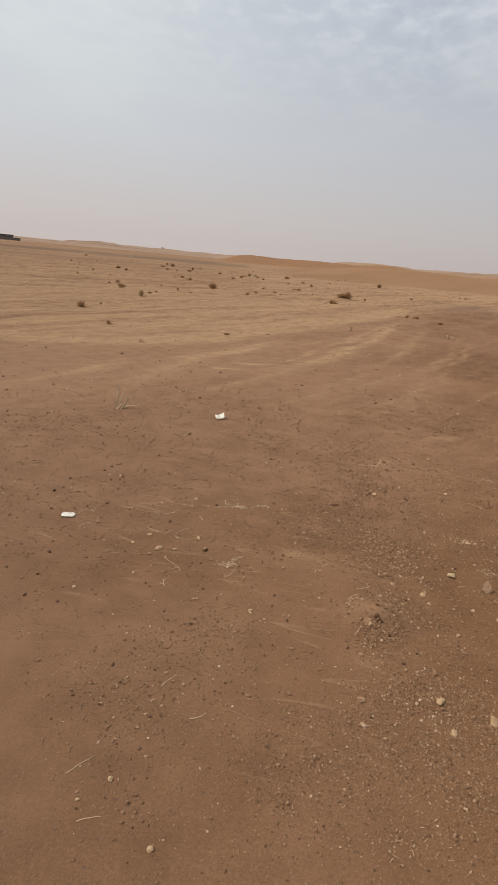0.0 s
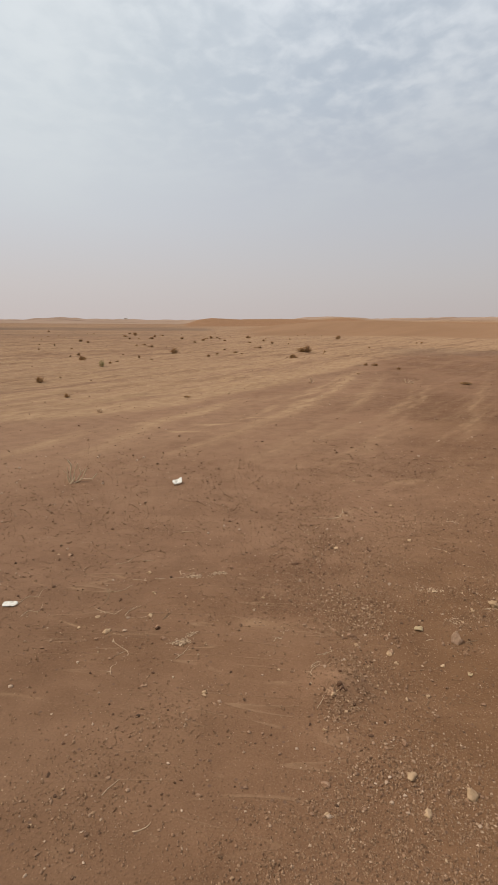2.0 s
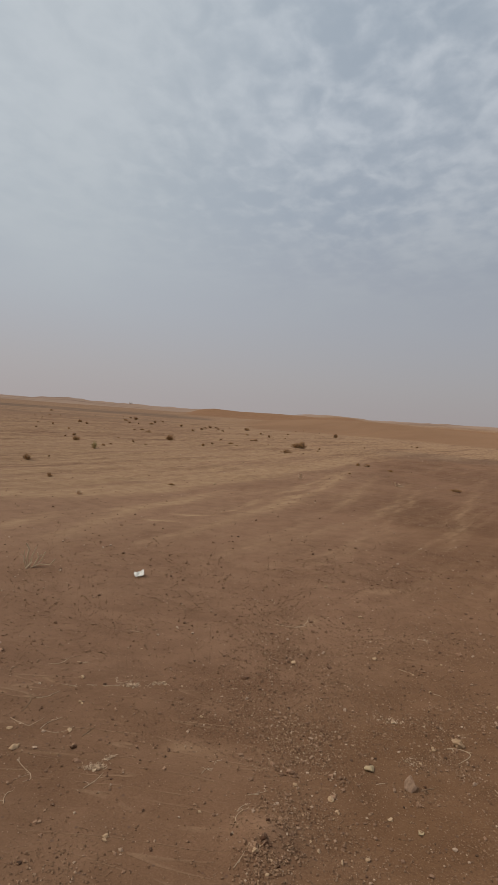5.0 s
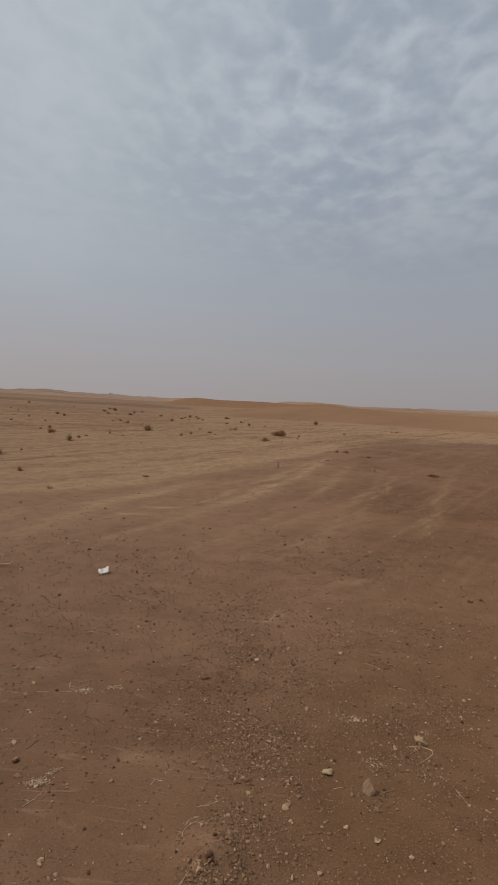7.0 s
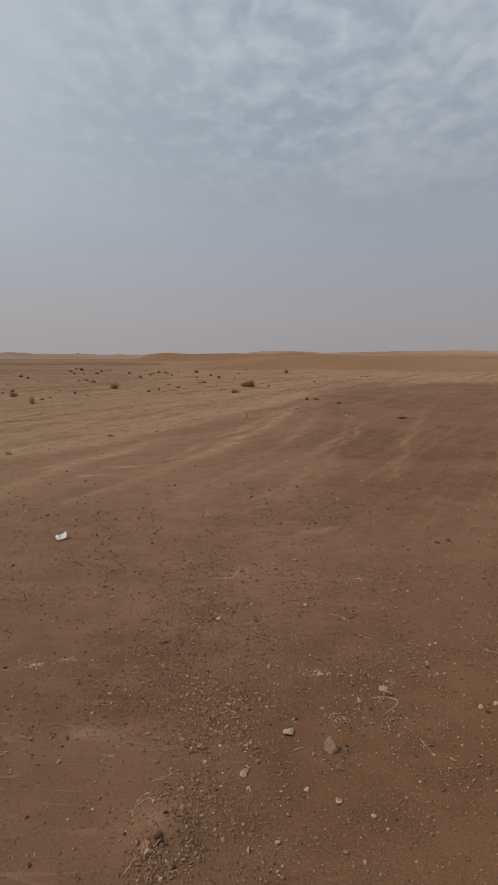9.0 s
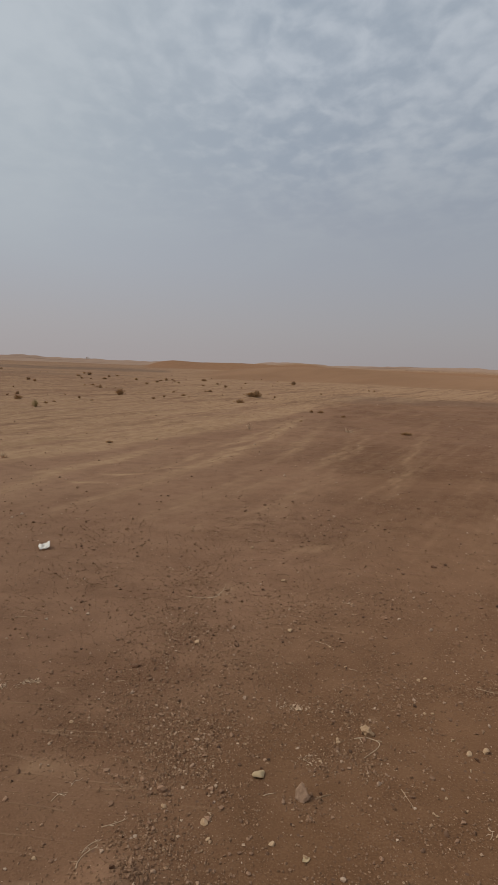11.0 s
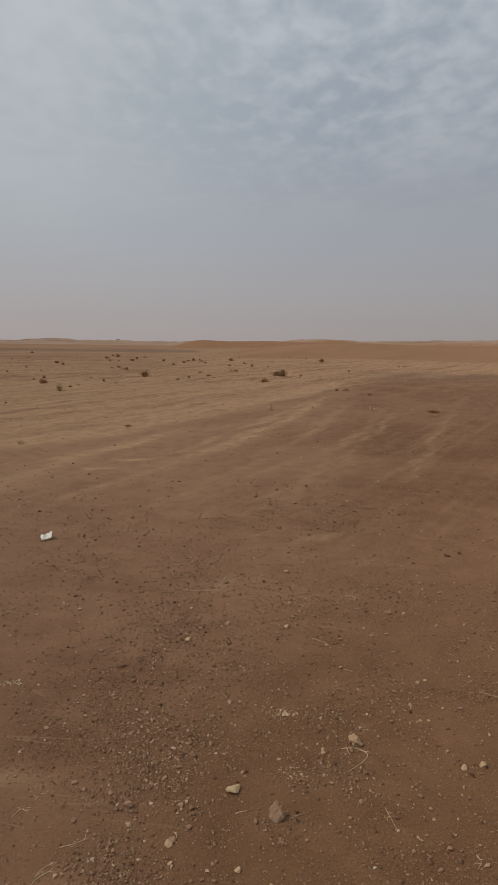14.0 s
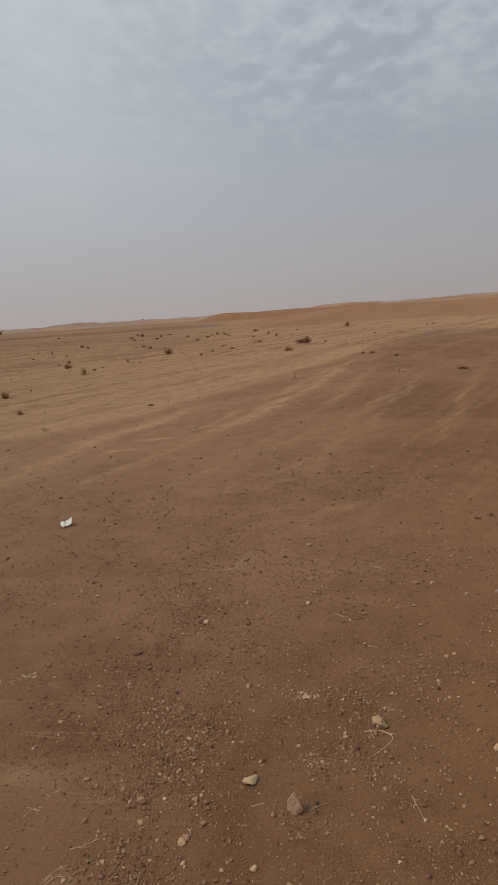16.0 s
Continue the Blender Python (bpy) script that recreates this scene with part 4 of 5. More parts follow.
scrap(-1.05, 6.11, 0.092, 0.074, 0.020, 24, 3, "small curled white plastic scrap lying on brown ground")
scrap(-1.465, 3.50, 0.082, 0.062, 0.003, 12, 6, "flat torn white plastic scrap lying on sandy ground")


# ---- sticks, straws and litter ----
def stick(x, y, length, turn, bend=0.1, radius=0.0022, mat=None, name="twig", label="thin dry straw-coloured twig on the ground", forks=0, seed=None, rise=0.0):
    """A dry twig, bowed sideways by bend (a share of its length), lying on the ground."""
    r = random.Random(seed if seed is not None else int(x * 991) + int(y * 577))
    c, s = math.cos(radians(turn)), math.sin(radians(turn))

    def place(u, v, up_by=0.0):
        px, py = x + c * u - s * v, y + s * u + c * v
        return Vector((px, py, drop(px, py) + radius * 0.8 + up_by))

    bm = bmesh.new()
    pts, wob = [], r.uniform(0, 6)
    for k in range(9):
        f = k / 8
        v = bend * length * (4 * f * (1 - f)) + 0.012 * length * math.sin(wob + f * 11)
        pts.append(place((f - 0.5) * length, v, rise * math.sin(f * math.pi) ** 2))
    tube(bm, pts, [radius * (1 - 0.45 * k / 8) for k in range(9)], 5)
    for _ in range(forks):
        k = r.randrange(2, 7)
        d = (pts[k + 1] - pts[k - 1]).normalized()
        side = Vector((-d.y, d.x, 0)) * r.choice((-1, 1))
        ln = length * r.uniform(0.18, 0.38)
        e = pts[k] + (d * 0.7 + side * 0.7) * ln
        e.z = drop(e.x, e.y) + radius * r.uniform(0.8, 5)
        h = pts[k].lerp(e, 0.5) + Vector((0, 0, radius))
        tube(bm, [pts[k], h, e], [radius * 0.7, radius * 0.55, radius * 0.3], 4)
    ob = link(name, bm, mat or MAT_STRAW)
    return tagged(ob, label, "twig", "dry twigs on the ground")


def bent(points, radius, mat=None, name="twig", label="thin dry straw-coloured twig on the ground", twigs=()):
    """A dry twig through a few places on the ground, rounded between them."""
    bm = bmesh.new()

    def run(path, rad):
        fine = []
        for i in range(len(path) - 1):
            a, b = path[max(i - 1, 0)], path[i]
            c, d = path[i + 1], path[min(i + 2, len(path) - 1)]
            for k in range(4 if i < len(path) - 2 else 5):
                f = k / 4
                x, y = (0.5 * (2 * b[q] + (c[q] - a[q]) * f + (2 * a[q] - 5 * b[q] + 4 * c[q] - d[q]) * f * f + (3 * b[q] - a[q] - 3 * c[q] + d[q]) * f ** 3) for q in (0, 1))
                x, y = x + 0.0012 * noise.noise((x * 60, y * 60, 0)), y + 0.0012 * noise.noise((x * 60, y * 60, 7))
                fine.append((x, y, drop(x, y) + rad * 0.9))
        tube(bm, fine, [rad * (1.1 - 0.5 * k / (len(fine) - 1)) for k in range(len(fine))], 6)

    radius *= 0.75
    run(points, radius)
    r = random.Random(int(points[0][0] * 911) + int(points[0][1] * 613))
    for _ in range(0 if name == "stick" else 2 + len(points) // 2):
        k = r.randrange(len(points) - 1)
        f, (ax, ay), (bx, by) = r.random(), points[k], points[k + 1]
        a = math.atan2(by - ay, bx - ax) + r.choice((-1, 1)) * r.uniform(0.4, 1.1)
        ox, oy, ln = ax + (bx - ax) * f, ay + (by - ay) * f, r.uniform(0.010, 0.034)
        run([(ox, oy), (ox + 0.55 * ln * math.cos(a), oy + 0.55 * ln * math.sin(a)), (ox + ln * math.cos(a + 0.4), oy + ln * math.sin(a + 0.4))], radius * 0.55)
    for extra in twigs:
        run(extra, radius * 0.7)
    return tagged(link(name, bm, mat or MAT_STRAW), label, "twig", "dry twigs on the ground")


bent([(1.215, 3.722), (1.235, 3.726), (1.272, 3.73), (1.305, 3.716), (1.321, 3.691), (1.303, 3.656), (1.27, 3.621), (1.237, 3.587)], 0.0030, MAT_WOOD, "stick", "curved forked bleached stick beside a pale stone", [[(1.238, 3.735), (1.246, 3.70), (1.248, 3.69)], [(1.305, 3.716), (1.325, 3.712), (1.335, 3.71)]])
bent([(1.35, 3.413), (1.362, 3.366), (1.379, 3.307)], 0.0019)
bent([(0.276, 5.222), (0.376, 5.196), (0.466, 5.234), (0.518, 5.335), (0.534, 5.467)], 0.0036, twigs=[[(0.50, 5.29), (0.53, 5.37), (0.58, 5.42)], [(0.40, 5.20), (0.46, 5.22), (0.51, 5.27)]])
stick(1.17, 4.61, 0.12, -35, 0.05, 0.0020)
bent([(1.916, 4.201), (1.978, 4.169), (2.035, 4.161)], 0.0028)
bent([(0.046, 3.251), (0.06, 3.29), (0.09, 3.301)], 0.0024)
bent([(0.09, 3.335), (0.093, 3.357), (0.099, 3.371)], 0.0020)
bent([(0.229, 3.024), (0.239, 3.054), (0.268, 3.081)], 0.0026)
bent([(0.232, 2.955), (0.228, 2.985), (0.24, 3.02), (0.272, 3.052)], 0.0026)
bent([(0.25, 2.73), (0.278, 2.775), (0.30, 2.82)], 0.0024)
bent([(0.26, 3.14), (0.30, 3.155), (0.34, 3.18)], 0.0024)
stick(0.84, 3.35, 0.05, 20, 0.05, 0.0022)
stick(1.045, 3.35, 0.07, 28, 0.06, 0.0030, MAT_TWIG)
bent([(0.618, 3.241), (0.632, 3.226), (0.627, 3.203)], 0.0022)
bent([(1.618, 3.24), (1.624, 3.212), (1.606, 3.185)], 0.0024)
stick(1.54, 3.92, 0.03, 60, 0.3, 0.0022)
stick(-0.68, 4.76, 0.10, -4, 0.03, 0.0020)
stick(0.09, 4.09, 0.05, 25, 0.12, 0.0020)
stick(-0.47, 2.25, 0.085, 62, 0.05, 0.0020)
stick(-0.32, 2.10, 0.065, 38, -0.14, 0.0022)
stick(-0.63, 1.80, 0.105, 55, 0.02, 0.0018)
stick(-0.53, 1.63, 0.07, 25, 0.04, 0.0018)
stick(-2.08, 4.24, 0.17, 18, 0.05, 0.0030, MAT_TWIG, label="dark bent dry twig on the ground")
stick(2.12, 4.64, 0.06, 80, 0.2, 0.0024)
stick(1.40, 5.22, 0.10, -28, 0.16, 0.0024, forks=2)
stick(1.30, 4.32, 0.05, -30, 0.05, 0.0020)

bent([(-1.432, 3.488), (-1.418, 3.563), (-1.401, 3.617), (-1.351, 3.616), (-1.364, 3.697), (-1.348, 3.726)], 0.0025)
bent([(-1.342, 3.375), (-1.331, 3.447), (-1.278, 3.448), (-1.28, 3.508), (-1.298, 3.55)], 0.0025)
bent([(-0.967, 3.509), (-0.902, 3.474), (-0.843, 3.45)], 0.0025, twigs=[[(-0.843, 3.45), (-0.82, 3.507), (-0.81, 3.54)]])
bent([(-0.782, 3.445), (-0.763, 3.514), (-0.725, 3.573)], 0.0025, twigs=[[(-0.782, 3.445), (-0.707, 3.43), (-0.662, 3.456), (-0.634, 3.502)]])
bent([(-0.934, 3.726), (-0.88, 3.759), (-0.85, 3.831)], 0.0025)
bent([(-0.942, 3.577), (-0.945, 3.673), (-0.987, 3.761)], 0.0032, MAT_TWIG, label="brown dry twig stub on sandy ground", twigs=[[(-0.945, 3.673), (-0.958, 3.735)]])
bent([(-0.766, 3.198), (-0.741, 3.156), (-0.665, 3.099)], 0.0025, twigs=[[(-0.665, 3.099), (-0.687, 3.075), (-0.709, 3.049)], [(-0.665, 3.099), (-0.65, 3.064), (-0.671, 3.037)]])
bent([(-0.414, 3.049), (-0.384, 3.112), (-0.372, 3.172)], 0.0025)
bent([(-0.68, 2.897), (-0.696, 2.934), (-0.697, 2.971)], 0.0025)
bent([(-1.049, 4.128), (-0.981, 4.163), (-0.959, 4.255), (-0.911, 4.284)], 0.0025)
bent([(-0.9, 4.21), (-0.851, 4.205), (-0.804, 4.208)], 0.0025)
bent([(-1.651, 3.678), (-1.656, 3.723), (-1.658, 3.767)], 0.0025)
bent([(-0.565, 3.428), (-0.551, 3.468), (-0.536, 3.501)], 0.0032, MAT_TWIG, label="brown dry twig stub on sandy ground")
bent([(-0.87, 3.904), (-0.826, 3.903), (-0.775, 3.904)], 0.0025)
bent([(-0.736, 3.938), (-0.711, 3.942), (-0.68, 3.948)], 0.0025)
bent([(-0.646, 3.948), (-0.61, 3.951), (-0.57, 3.971)], 0.0025)
bent([(-0.596, 4.065), (-0.575, 3.996), (-0.496, 4.05)], 0.0025)
for x, y, w in [(-0.787, 4.012, 0.045), (-0.827, 3.256, 0.052), (-0.985, 3.299, 0.028), (-0.804, 3.073, 0.019), (-0.682, 3.728, 0.025), (-0.922, 3.413, 0.034), (-0.234, 2.786, 0.028), (-1.483, 4.227, 0.026), (-0.644, 3.462, 0.039), (-0.572, 4.488, 0.023)]:
    stone("pale", x, y, w, 0.4, 0.6, 0.2)
for x, y, w in [(-0.576, 3.339, 0.038), (-0.51, 3.226, 0.041), (-0.489, 3.696, 0.027), (-0.515, 2.816, 0.024), (-0.466, 2.761, 0.023), (-1.402, 4.227, 0.042)]:
    stone("brown", x, y, w, 0.6, 0.8)
for x, y, w in [(-1.311, 2.831, 0.021), (-0.971, 2.739, 0.015), (-1.114, 2.635, 0.024), (-0.862, 3.626, 0.03), (-1.607, 3.564, 0.023), (-0.49, 2.926, 0.02)]:
    stone("dark", x, y, w, 0.6, 0.8)


def dead_plant(x, y):
    """A few thick bleached stems, one of them trailing sideways."""
    root = new("dead_plant")
    root.location = (x, y, drop(x, y))
    root.rotation_euler, root.scale = (0, 0, radians(16)), (1.25, 1.25, 1.25)
    for radius, line in ((0.0075, [(0, 0, -0.01), (-0.010, 0, 0.07), (0.002, 0, 0.14), (-0.024, 0, 0.185)]), (0.0055, [(0.03, 0.01, -0.01), (0.07, 0.01, 0.07), (0.060, 0.01, 0.11)]),
                         (0.0045, [(0.02, -0.02, 0.0), (0.08, -0.02, 0.03), (0.16, -0.03, 0.03), (0.20, -0.03, 0.075)]), (0.0060, [(-0.01, -0.05, 0.0), (0.03, -0.02, 0.045)]), (0.0045, [(0.067, 0.01, 0.065), (0.092, 0.01, 0.095)]),
                         (0.0040, [(-0.02, 0.0, 0.0), (-0.035, 0.0, 0.05)]), (0.0045, [(0.01, 0.0, 0.0), (0.025, 0.0, 0.075)]),
                         (0.0045, [(0.0, 0.02, -0.01), (0.02, 0.02, 0.08), (0.05, 0.02, 0.15)]), (0.0040, [(0.0, -0.01, -0.01), (-0.03, -0.01, 0.06), (-0.03, -0.01, 0.13)]),
                         (0.0040, [(0.04, 0.0, -0.01), (0.09, 0.0, 0.05), (0.12, 0.0, 0.12)]), (0.0035, [(-0.018, 0.0, 0.06), (-0.06, 0.0, 0.10)])):
        bm = bmesh.new()
        tube(bm, line, [1.15 * radius * (1 - 0.35 * k / len(line)) for k in range(len(line))], 6)
        part("stem", bm, MAT_WOOD, root)
    tagged(root, "bleached dead plant of thick bare curling stems", "dry plant")


dead_plant(-2.10, 6.03)


def litter(x, y, length, width, turn, count, label, size=0.030):
    """A loose drift of bleached straw bits and flakes."""
    r = random.Random(int(x * 331) + int(y * 733))
    c, s = math.cos(radians(turn)), math.sin(radians(turn))
    bm = bmesh.new()
    for _ in range(int(count * 1.7)):
        u, v = r.gauss(0, length / 3.2), r.gauss(0, width / 3.2)
        px, py = x + c * u - s * v, y + s * u + c * v
        a, ln = r.uniform(0, 6.283), size * r.uniform(0.2, 1.1)
        e = (px + math.cos(a) * ln, py + math.sin(a) * ln)
        mx, my = (px + e[0]) / 2 + r.gauss(0, ln * 0.12), (py + e[1]) / 2 + r.gauss(0, ln * 0.12)
        rad = r.uniform(0.0006, 0.0016)
        if r.random() < 0.6:
            tube(bm, [(px, py, drop(px, py) + rad), (mx, my, drop(mx, my) + rad * r.uniform(1, 6)), (e[0], e[1], drop(*e) + rad)], [rad, rad, rad * 0.5], 4)
        else:
            w, lean = ln * r.uniform(0.18, 0.5), r.uniform(0.0, 0.006)
            ring = [(px + math.cos(a + t) * w * q, py + math.sin(a + t) * w * q) for t, q in ((0.2, 1.0), (1.4, 0.6), (2.6, 1.1), (3.9, 0.7), (5.2, 0.9))]
            lo = [bm.verts.new((qx, qy, drop(qx, qy) + 0.0005 + lean * (k % 3))) for k, (qx, qy) in enumerate(ring)]
            hi = [bm.verts.new(v.co + Vector((0, 0, 0.0012))) for v in lo]
            bm.faces.new(hi)
            bm.faces.new(lo[::-1])
            for k in range(5):
                bm.faces.new((lo[k], lo[(k + 1) % 5], hi[(k + 1) % 5], hi[k]))
    ob = link("straw_litter", bm, MAT_STRAW)
    return tagged(ob, label, "plant litter", kind="stuff")


STRAW = "scattered bleached straw and plant bits on sandy ground"
litter(-0.49, 3.985, 0.09, 0.05, 5, 70, STRAW, 0.022)
litter(-0.34, 4.04, 0.10, 0.03, 15, 40, STRAW, 0.022)
litter(-0.42, 3.20, 0.09, 0.05, 35, 80, STRAW, 0.022)
litter(-0.38, 3.29, 0.06, 0.03, 60, 24, STRAW, 0.02)
litter(0.94, 3.95, 0.18, 0.06, -5, 26, STRAW)
litter(1.02, 3.56, 0.10, 0.08, 20, 26, STRAW, 0.018)
litter(0.40, 1.75, 0.20, 0.12, 30, 24, STRAW, 0.018)


# ---- a dry leaf and clods of the little earth heaps ----
def leaf(x, y, length, turn, label):
    """A fallen leaf, cupped, with some thickness."""
    bm = bmesh.new()
    layers = []
    for side in (0, 1):
        rows = []
        for i in range(9):
            u = i / 8
            half = 0.30 * math.sin(math.pi * min(0.97, 0.03 + u)) ** 0.7 * (1.1 - 0.4 * u)
            rows.append([bm.verts.new(((u - 0.5) * length, half * v * length, length * (0.10 * v * v + 0.10 * (u - 0.4) ** 2 + 0.02) + side * 0.0008)) for v in (-1, -0.5, 0, 0.5, 1)])
        layers.append(rows)
        for a, b in zip(rows, rows[1:]):
            for k in range(4):
                f = [a[k], b[k], b[k + 1], a[k + 1]]
                bm.faces.new(f if side else f[::-1]).smooth = True
    lo, hi = layers
    rim = [(i, 0) for i in range(9)] + [(8, k) for k in range(1, 5)] + [(i, 4) for i in range(7, -1, -1)] + [(0, k) for k in range(3, 0, -1)]
    for (a, b), (c, d) in zip(rim, rim[1:] + rim[:1]):
        bm.faces.new((lo[a][b], lo[c][d], hi[c][d], hi[a][b]))
    ob = link("dry_leaf", bm, MAT_CREAM)
    ob.location, ob.rotation_euler = (x, y, drop(x, y) + 0.001), (0.15, 0.1, radians(turn))
    return tagged(ob, label, "leaf")


leaf(0.96, 3.06, 0.032, 35, "small dry cream-coloured leaf on brown soil")

# middle x, y, spread, how many, widest
HEAPS = []
HEAPS += [(0.315, 2.785, 0.036, 30, 0.03), (0.33, 2.71, 0.055, 46, 0.018), (0.39, 2.75, 0.06, 46, 0.018), (0.41, 2.93, 0.045, 36, 0.021), (0.45, 2.82, 0.035, 26, 0.019), (0.43, 3.1, 0.075, 40, 0.014), (0.49, 3.05, 0.06, 24, 0.013), (0.34, 3.08, 0.05, 14, 0.016), (0.23, 2.94, 0.035, 12, 0.013), (0.59, 3.08, 0.04, 14, 0.015), (0.26, 2.79, 0.03, 5, 0.019)]
HEAPS += [(0.98, 3.235, 0.03, 14, 0.018), (1.03, 3.33, 0.03, 14, 0.017), (0.94, 3.28, 0.025, 8, 0.013), (1.13, 3.6, 0.055, 26, 0.013), (1.2, 3.62, 0.06, 22, 0.014), (1.06, 3.51, 0.05, 24, 0.012), (1.21, 3.46, 0.06, 14, 0.013), (1.26, 3.54, 0.05, 12, 0.014), (0.6, 2.94, 0.12, 16, 0.013), (0.76, 3.24, 0.05, 9, 0.013), (0.02, 1.8, 0.05, 12, 0.018)]
HEAPS += [(-0.42, 1.68, 0.04, 8, 0.02), (0.44, 3.79, 0.15, 70, 0.017), (1.19, 3.93, 0.1, 30, 0.015), (0.52, 3.55, 0.13, 46, 0.016), (0.42, 3.38, 0.1, 24, 0.016), (0.72, 4.3, 0.16, 30, 0.016), (1.5, 4.2, 0.16, 24, 0.014), (0.9, 3.8, 0.12, 20, 0.014), (0.1, 2, 0.16, 26, 0.015), (0.75, 2.3, 0.18, 40, 0.016), (0.5, 2.45, 0.14, 34, 0.016), (0.35, 2.15, 0.14, 26, 0.015)]
HEAPS += [(0.62, 1.95, 0.16, 26, 0.015), (0.3, 4.6, 0.2, 24, 0.016), (1, 5.1, 0.25, 26, 0.017), (1.6, 5.3, 0.25, 24, 0.016), (-0.35, 2.6, 0.15, 22, 0.013), (-0.55, 2.2, 0.18, 24, 0.013)]
crumbs = []
for cx, cy, rad, count, big in HEAPS:
    for k in range(int(count * 1.9)):
        a, q = rng.uniform(0, 6.283), rad * abs(rng.normal(0, 0.75))
        w = big * (0.20 + 0.80 * rng.random() ** 2.1)
        kind = "clod" if rng.random() < 0.86 else ("dark" if rng.random() < 0.6 else "pale")
        if w < 0.0105 or ((cy > 3.3 or cy < 2.65) and w < 0.0155):
            crumbs.append((cx + q * math.cos(a), cy + q * math.sin(a), w))
            continue
        stone(kind, cx + q * math.cos(a), cy + q * math.sin(a), w, 0.80, 0.85, 0.18, 1000 + k * 3 + int(cx * 100), "clod" if kind == "clod" else "stone", group="clods of the earth heaps" if kind == "clod" else "stones on the gravel")


def join_crumbs(places):
    """The crumbs too small to pick apart, joined."""
    r = random.Random(77)
    shapes = [rock_bmesh(400 + i, 8, 2, 0.40) for i in range(6)]
    verts, faces = [], []
    for x, y, w in places:
        bm, base = r.choice(shapes), len(verts)
        m = Matrix.Translation((x, y, drop(x, y) + w * 0.25)) @ Matrix.Rotation(r.uniform(0, 6.28), 4, "Z") @ Matrix.Rotation(r.uniform(-0.6, 0.6), 4, "X") @ Matrix.Diagonal((w * 0.55, w * 0.45, w * 0.40, 1))
        bm.verts.index_update()
        verts += [m @ v.co for v in bm.verts]
        faces += [[base + v.index for v in f.verts] for f in bm.faces]
    for bm in shapes:
        bm.free()
    me = bpy.data.meshes.new("earth_crumbs")
    me.from_pydata([tuple(v) for v in verts], [], faces)
    me.materials.append(MAT_CRUMB)
    tagged(new("earth_crumbs", me), "loose crumbs of dry brown earth around the heaps", "earth", kind="stuff")


join_crumbs(crumbs)


# ---- loose small stones, then the gravel ----
for k in range(190):
    y = 1.4 + 12 * rng.random() ** 1.4
    x = 0.6 + (rng.random() - 0.5) * (1.6 + 1.05 * y)
    kind = ("pale", "brown", "dark", "brown", "clod")[int(rng.random() * 5)]
    stone(kind, x, y, (0.005 + 0.009 * rng.random() ** 2.5) * (1 + 0.07 * y), 0.6, 0.8, 0.25, 5000 + k, group="small stones strewn over the soil")


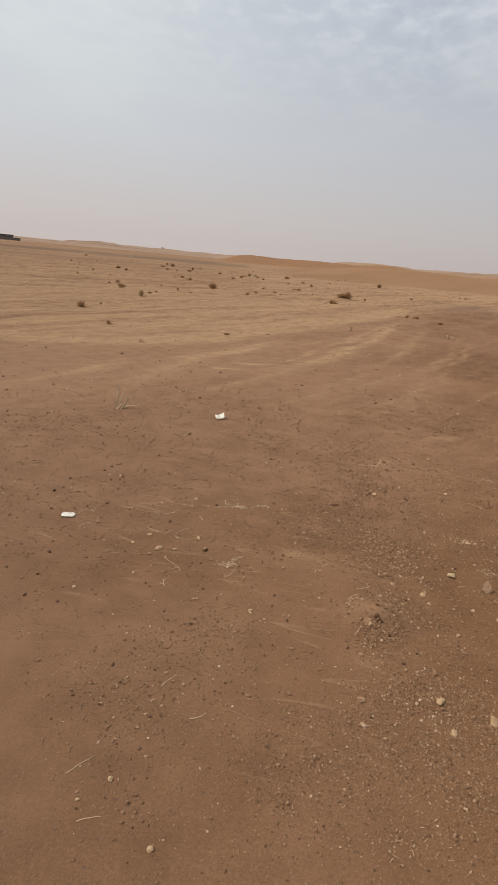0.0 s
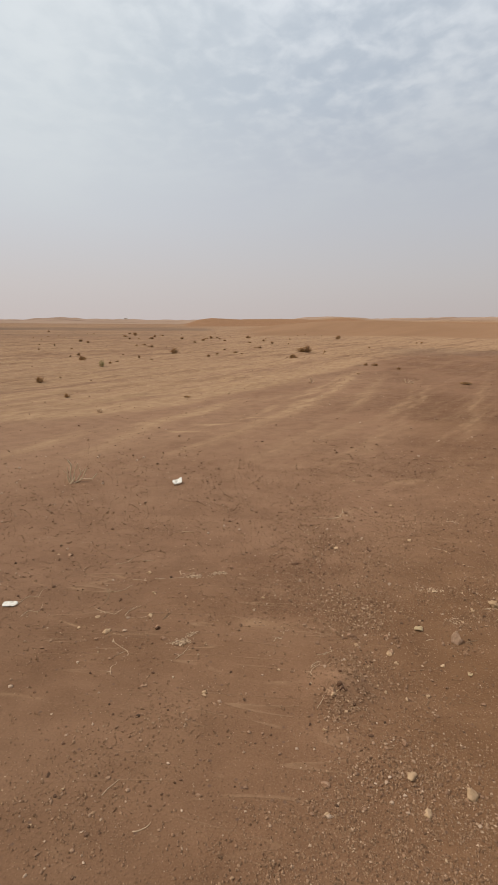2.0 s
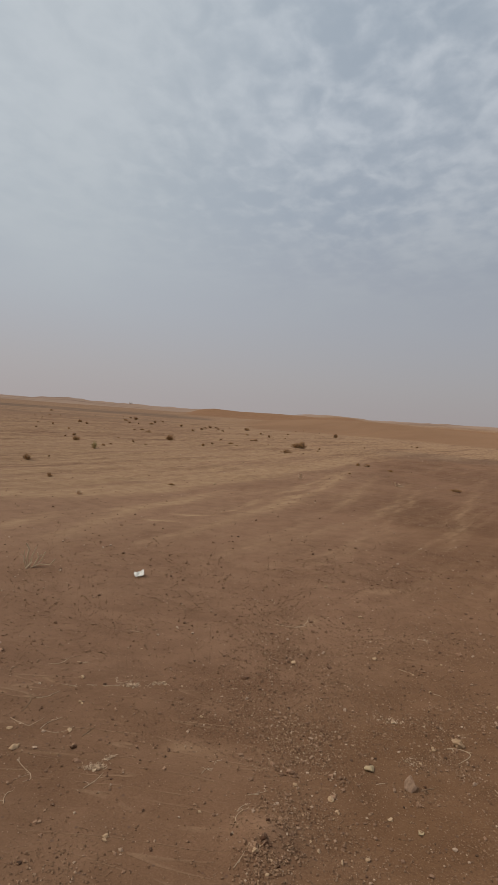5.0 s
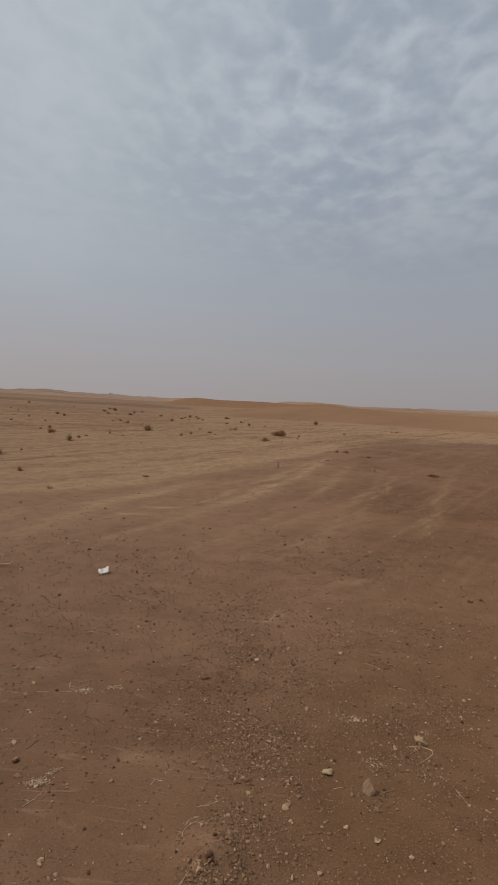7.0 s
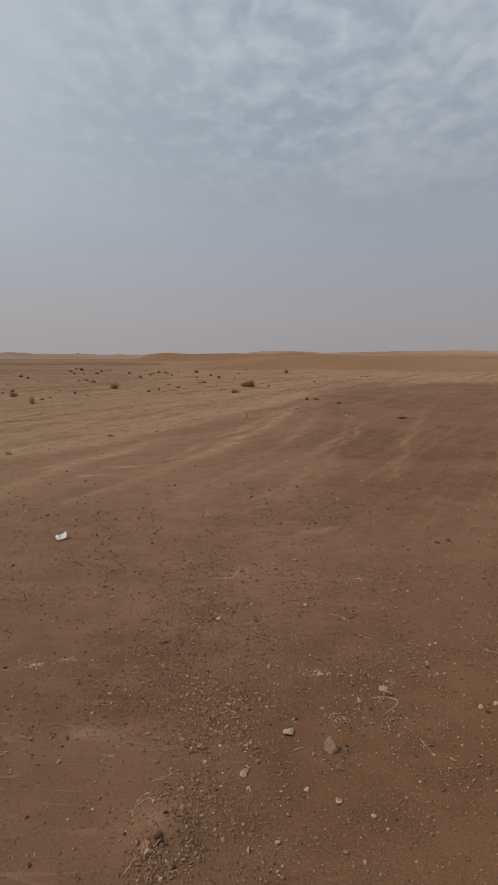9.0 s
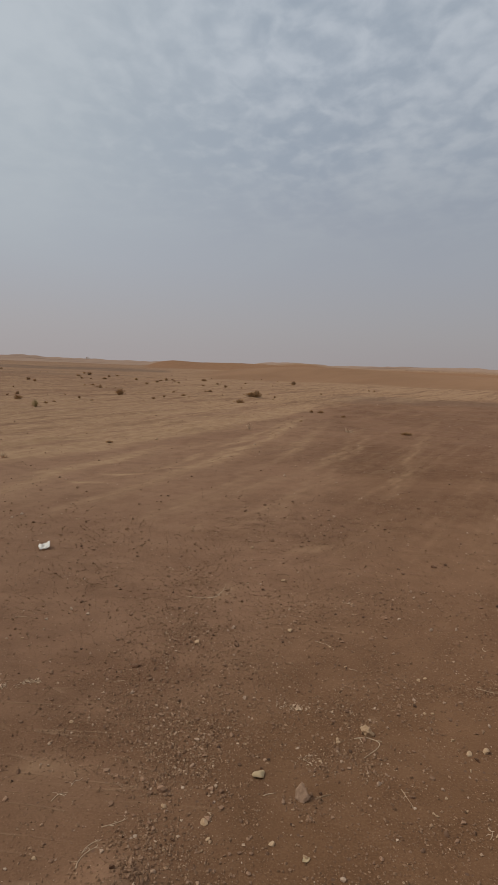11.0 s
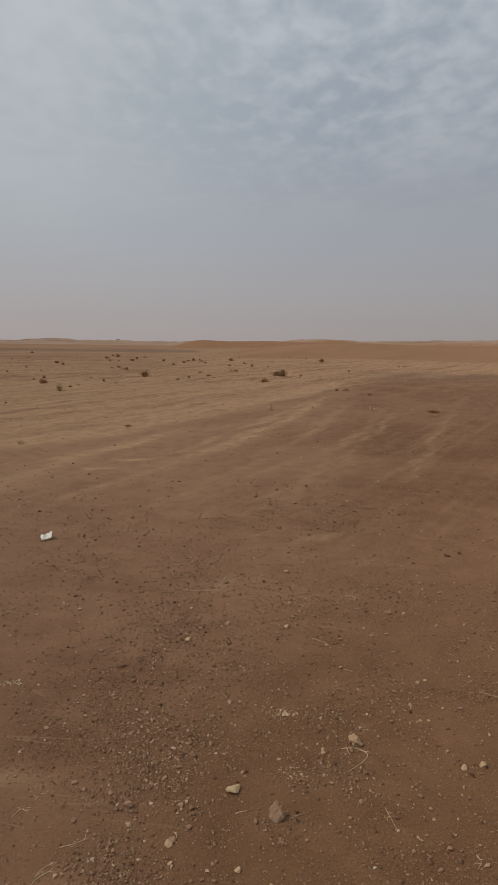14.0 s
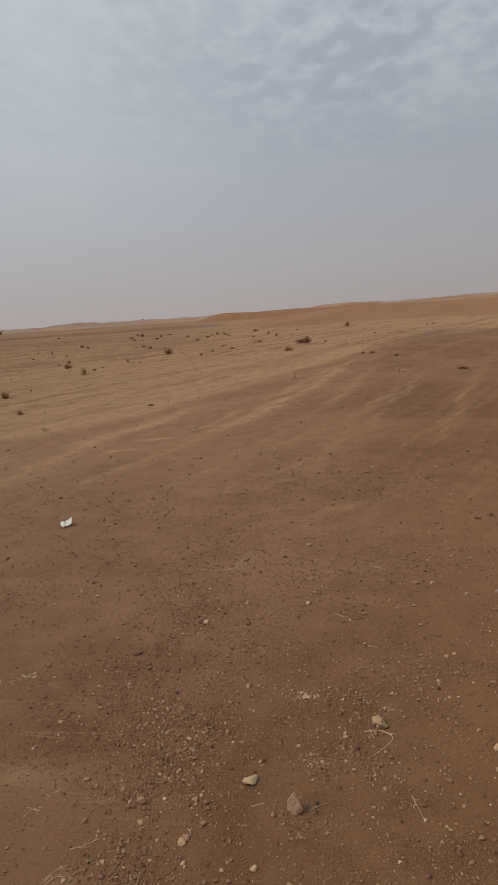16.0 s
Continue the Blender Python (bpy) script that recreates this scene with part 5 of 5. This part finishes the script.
def gravel(name, count, reach, sizes, seed, label, even=0.06, mat=MAT_GRAVEL, bury=0.88, fine=False):
    """Countless pebbles, clustered, joined into one mesh."""
    g = np.random.default_rng(seed)
    bm = bmesh.new()
    if fine:
        tips = [bm.verts.new(p) for p in ((1, 0, 0), (0, 1, 0), (-1, 0, 0), (0, -1, 0), (0, 0, 1), (0, 0, -1))]
        bm.verts.index_update()
        for k in range(4):
            bm.faces.new((tips[k], tips[(k + 1) % 4], tips[4]))
            bm.faces.new((tips[(k + 1) % 4], tips[k], tips[5]))
    else:
        bmesh.ops.create_icosphere(bm, subdivisions=1, radius=1.0)
    bv = np.array([v.co[:] for v in bm.verts])
    bf = np.array([[v.index for v in f.verts] for f in bm.faces])
    bm.free()
    y0, y1, spread = reach
    take = count * 4
    r = y0 * (y1 / y0) ** g.random(take)
    az = np.radians(g.uniform(-38, 32, take)) * spread
    x, y = MID[0] - 0.1 + r * np.sin(az), MID[1] - 0.9 + r * np.cos(az)
    dens = 0.95 * stony(x, y) ** 1.25 + 0.22 * even * (0.25 + 0.75 * smooth(y, 2.3, 3.7))
    for hx, hy, rad, count_here, big in HEAPS:
        dens += 0.012 * count_here * np.exp(-((x - hx) ** 2 + (y - hy) ** 2) / (1.5 * rad) ** 2) * (0.3 + 1.4 * fbm(x / 0.05, y / 0.05, 2, 207))
    dens *= (1 - bury * sand_mask(x, y)) * (1 - smooth(r, 0.6 * y1, y1))
    keep = np.flatnonzero(g.random(take) < dens)[:count]
    x, y, r, thick = x[keep], y[keep], r[keep], np.clip(dens[keep], 0, 1.2)
    k = len(x)
    size = sizes[0] * np.exp(np.abs(g.normal(0, 0.74, k))) * (0.8 + sizes[1] * r)
    size *= 0.85 + 0.25 * thick
    size = np.minimum(size, sizes[0] * 5.0 * (0.8 + sizes[1] * r))
    z = ground_z(x, y)
    ang = g.uniform(0, 6.283, k)
    ca, sa = np.cos(ang)[:, None], np.sin(ang)[:, None]
    shape = bv[None, :, :] * (1 + g.uniform(-0.42, 0.34, (k, len(bv), 1)))
    shape = shape * np.stack([size, size * g.uniform(0.6, 0.95, k), size * g.uniform(0.5, 0.95, k)], 1)[:, None, :]
    px = shape[:, :, 0] * ca - shape[:, :, 1] * sa + x[:, None]
    py = shape[:, :, 0] * sa + shape[:, :, 1] * ca + y[:, None]
    pz = shape[:, :, 2] + z[:, None] + size[:, None] * 0.28
    verts = np.stack([px, py, pz], -1).reshape(-1, 3)
    faces = (bf[None, :, :] + (np.arange(k) * len(bv))[:, None, None]).reshape(-1, 3)
    me = bpy.data.meshes.new(name)
    me.from_pydata(verts.tolist(), [], faces.tolist())
    me.materials.append(mat)
    return tagged(new(name, me), label, "gravel", kind="stuff")


gravel("gravel", 22000, (1.5, 8.0, 1.0), (0.0011, 0.18), 3, "fine brown and cream gravel strewn over dry soil", 0.25)
gravel("crumbs", 110000, (1.4, 8.5, 1.0), (0.00105, 0.24), 23, "countless small crumbs of brown earth on dry soil", 0.55, MAT_CRUMB, 0.8, True)
gravel("pebbles", 6500, (2.0, 10.0, 1.0), (0.0016, 0.22), 11, "small brown, cream and dark pebbles scattered over soil", 1.2, MAT_PEBBLE)
gravel("far_gravel", 5000, (8.0, 44.0, 1.0), (0.0024, 0.065), 5, "sparse small stones on the sandy plain", 1.4, MAT_PEBBLE, 0.4)
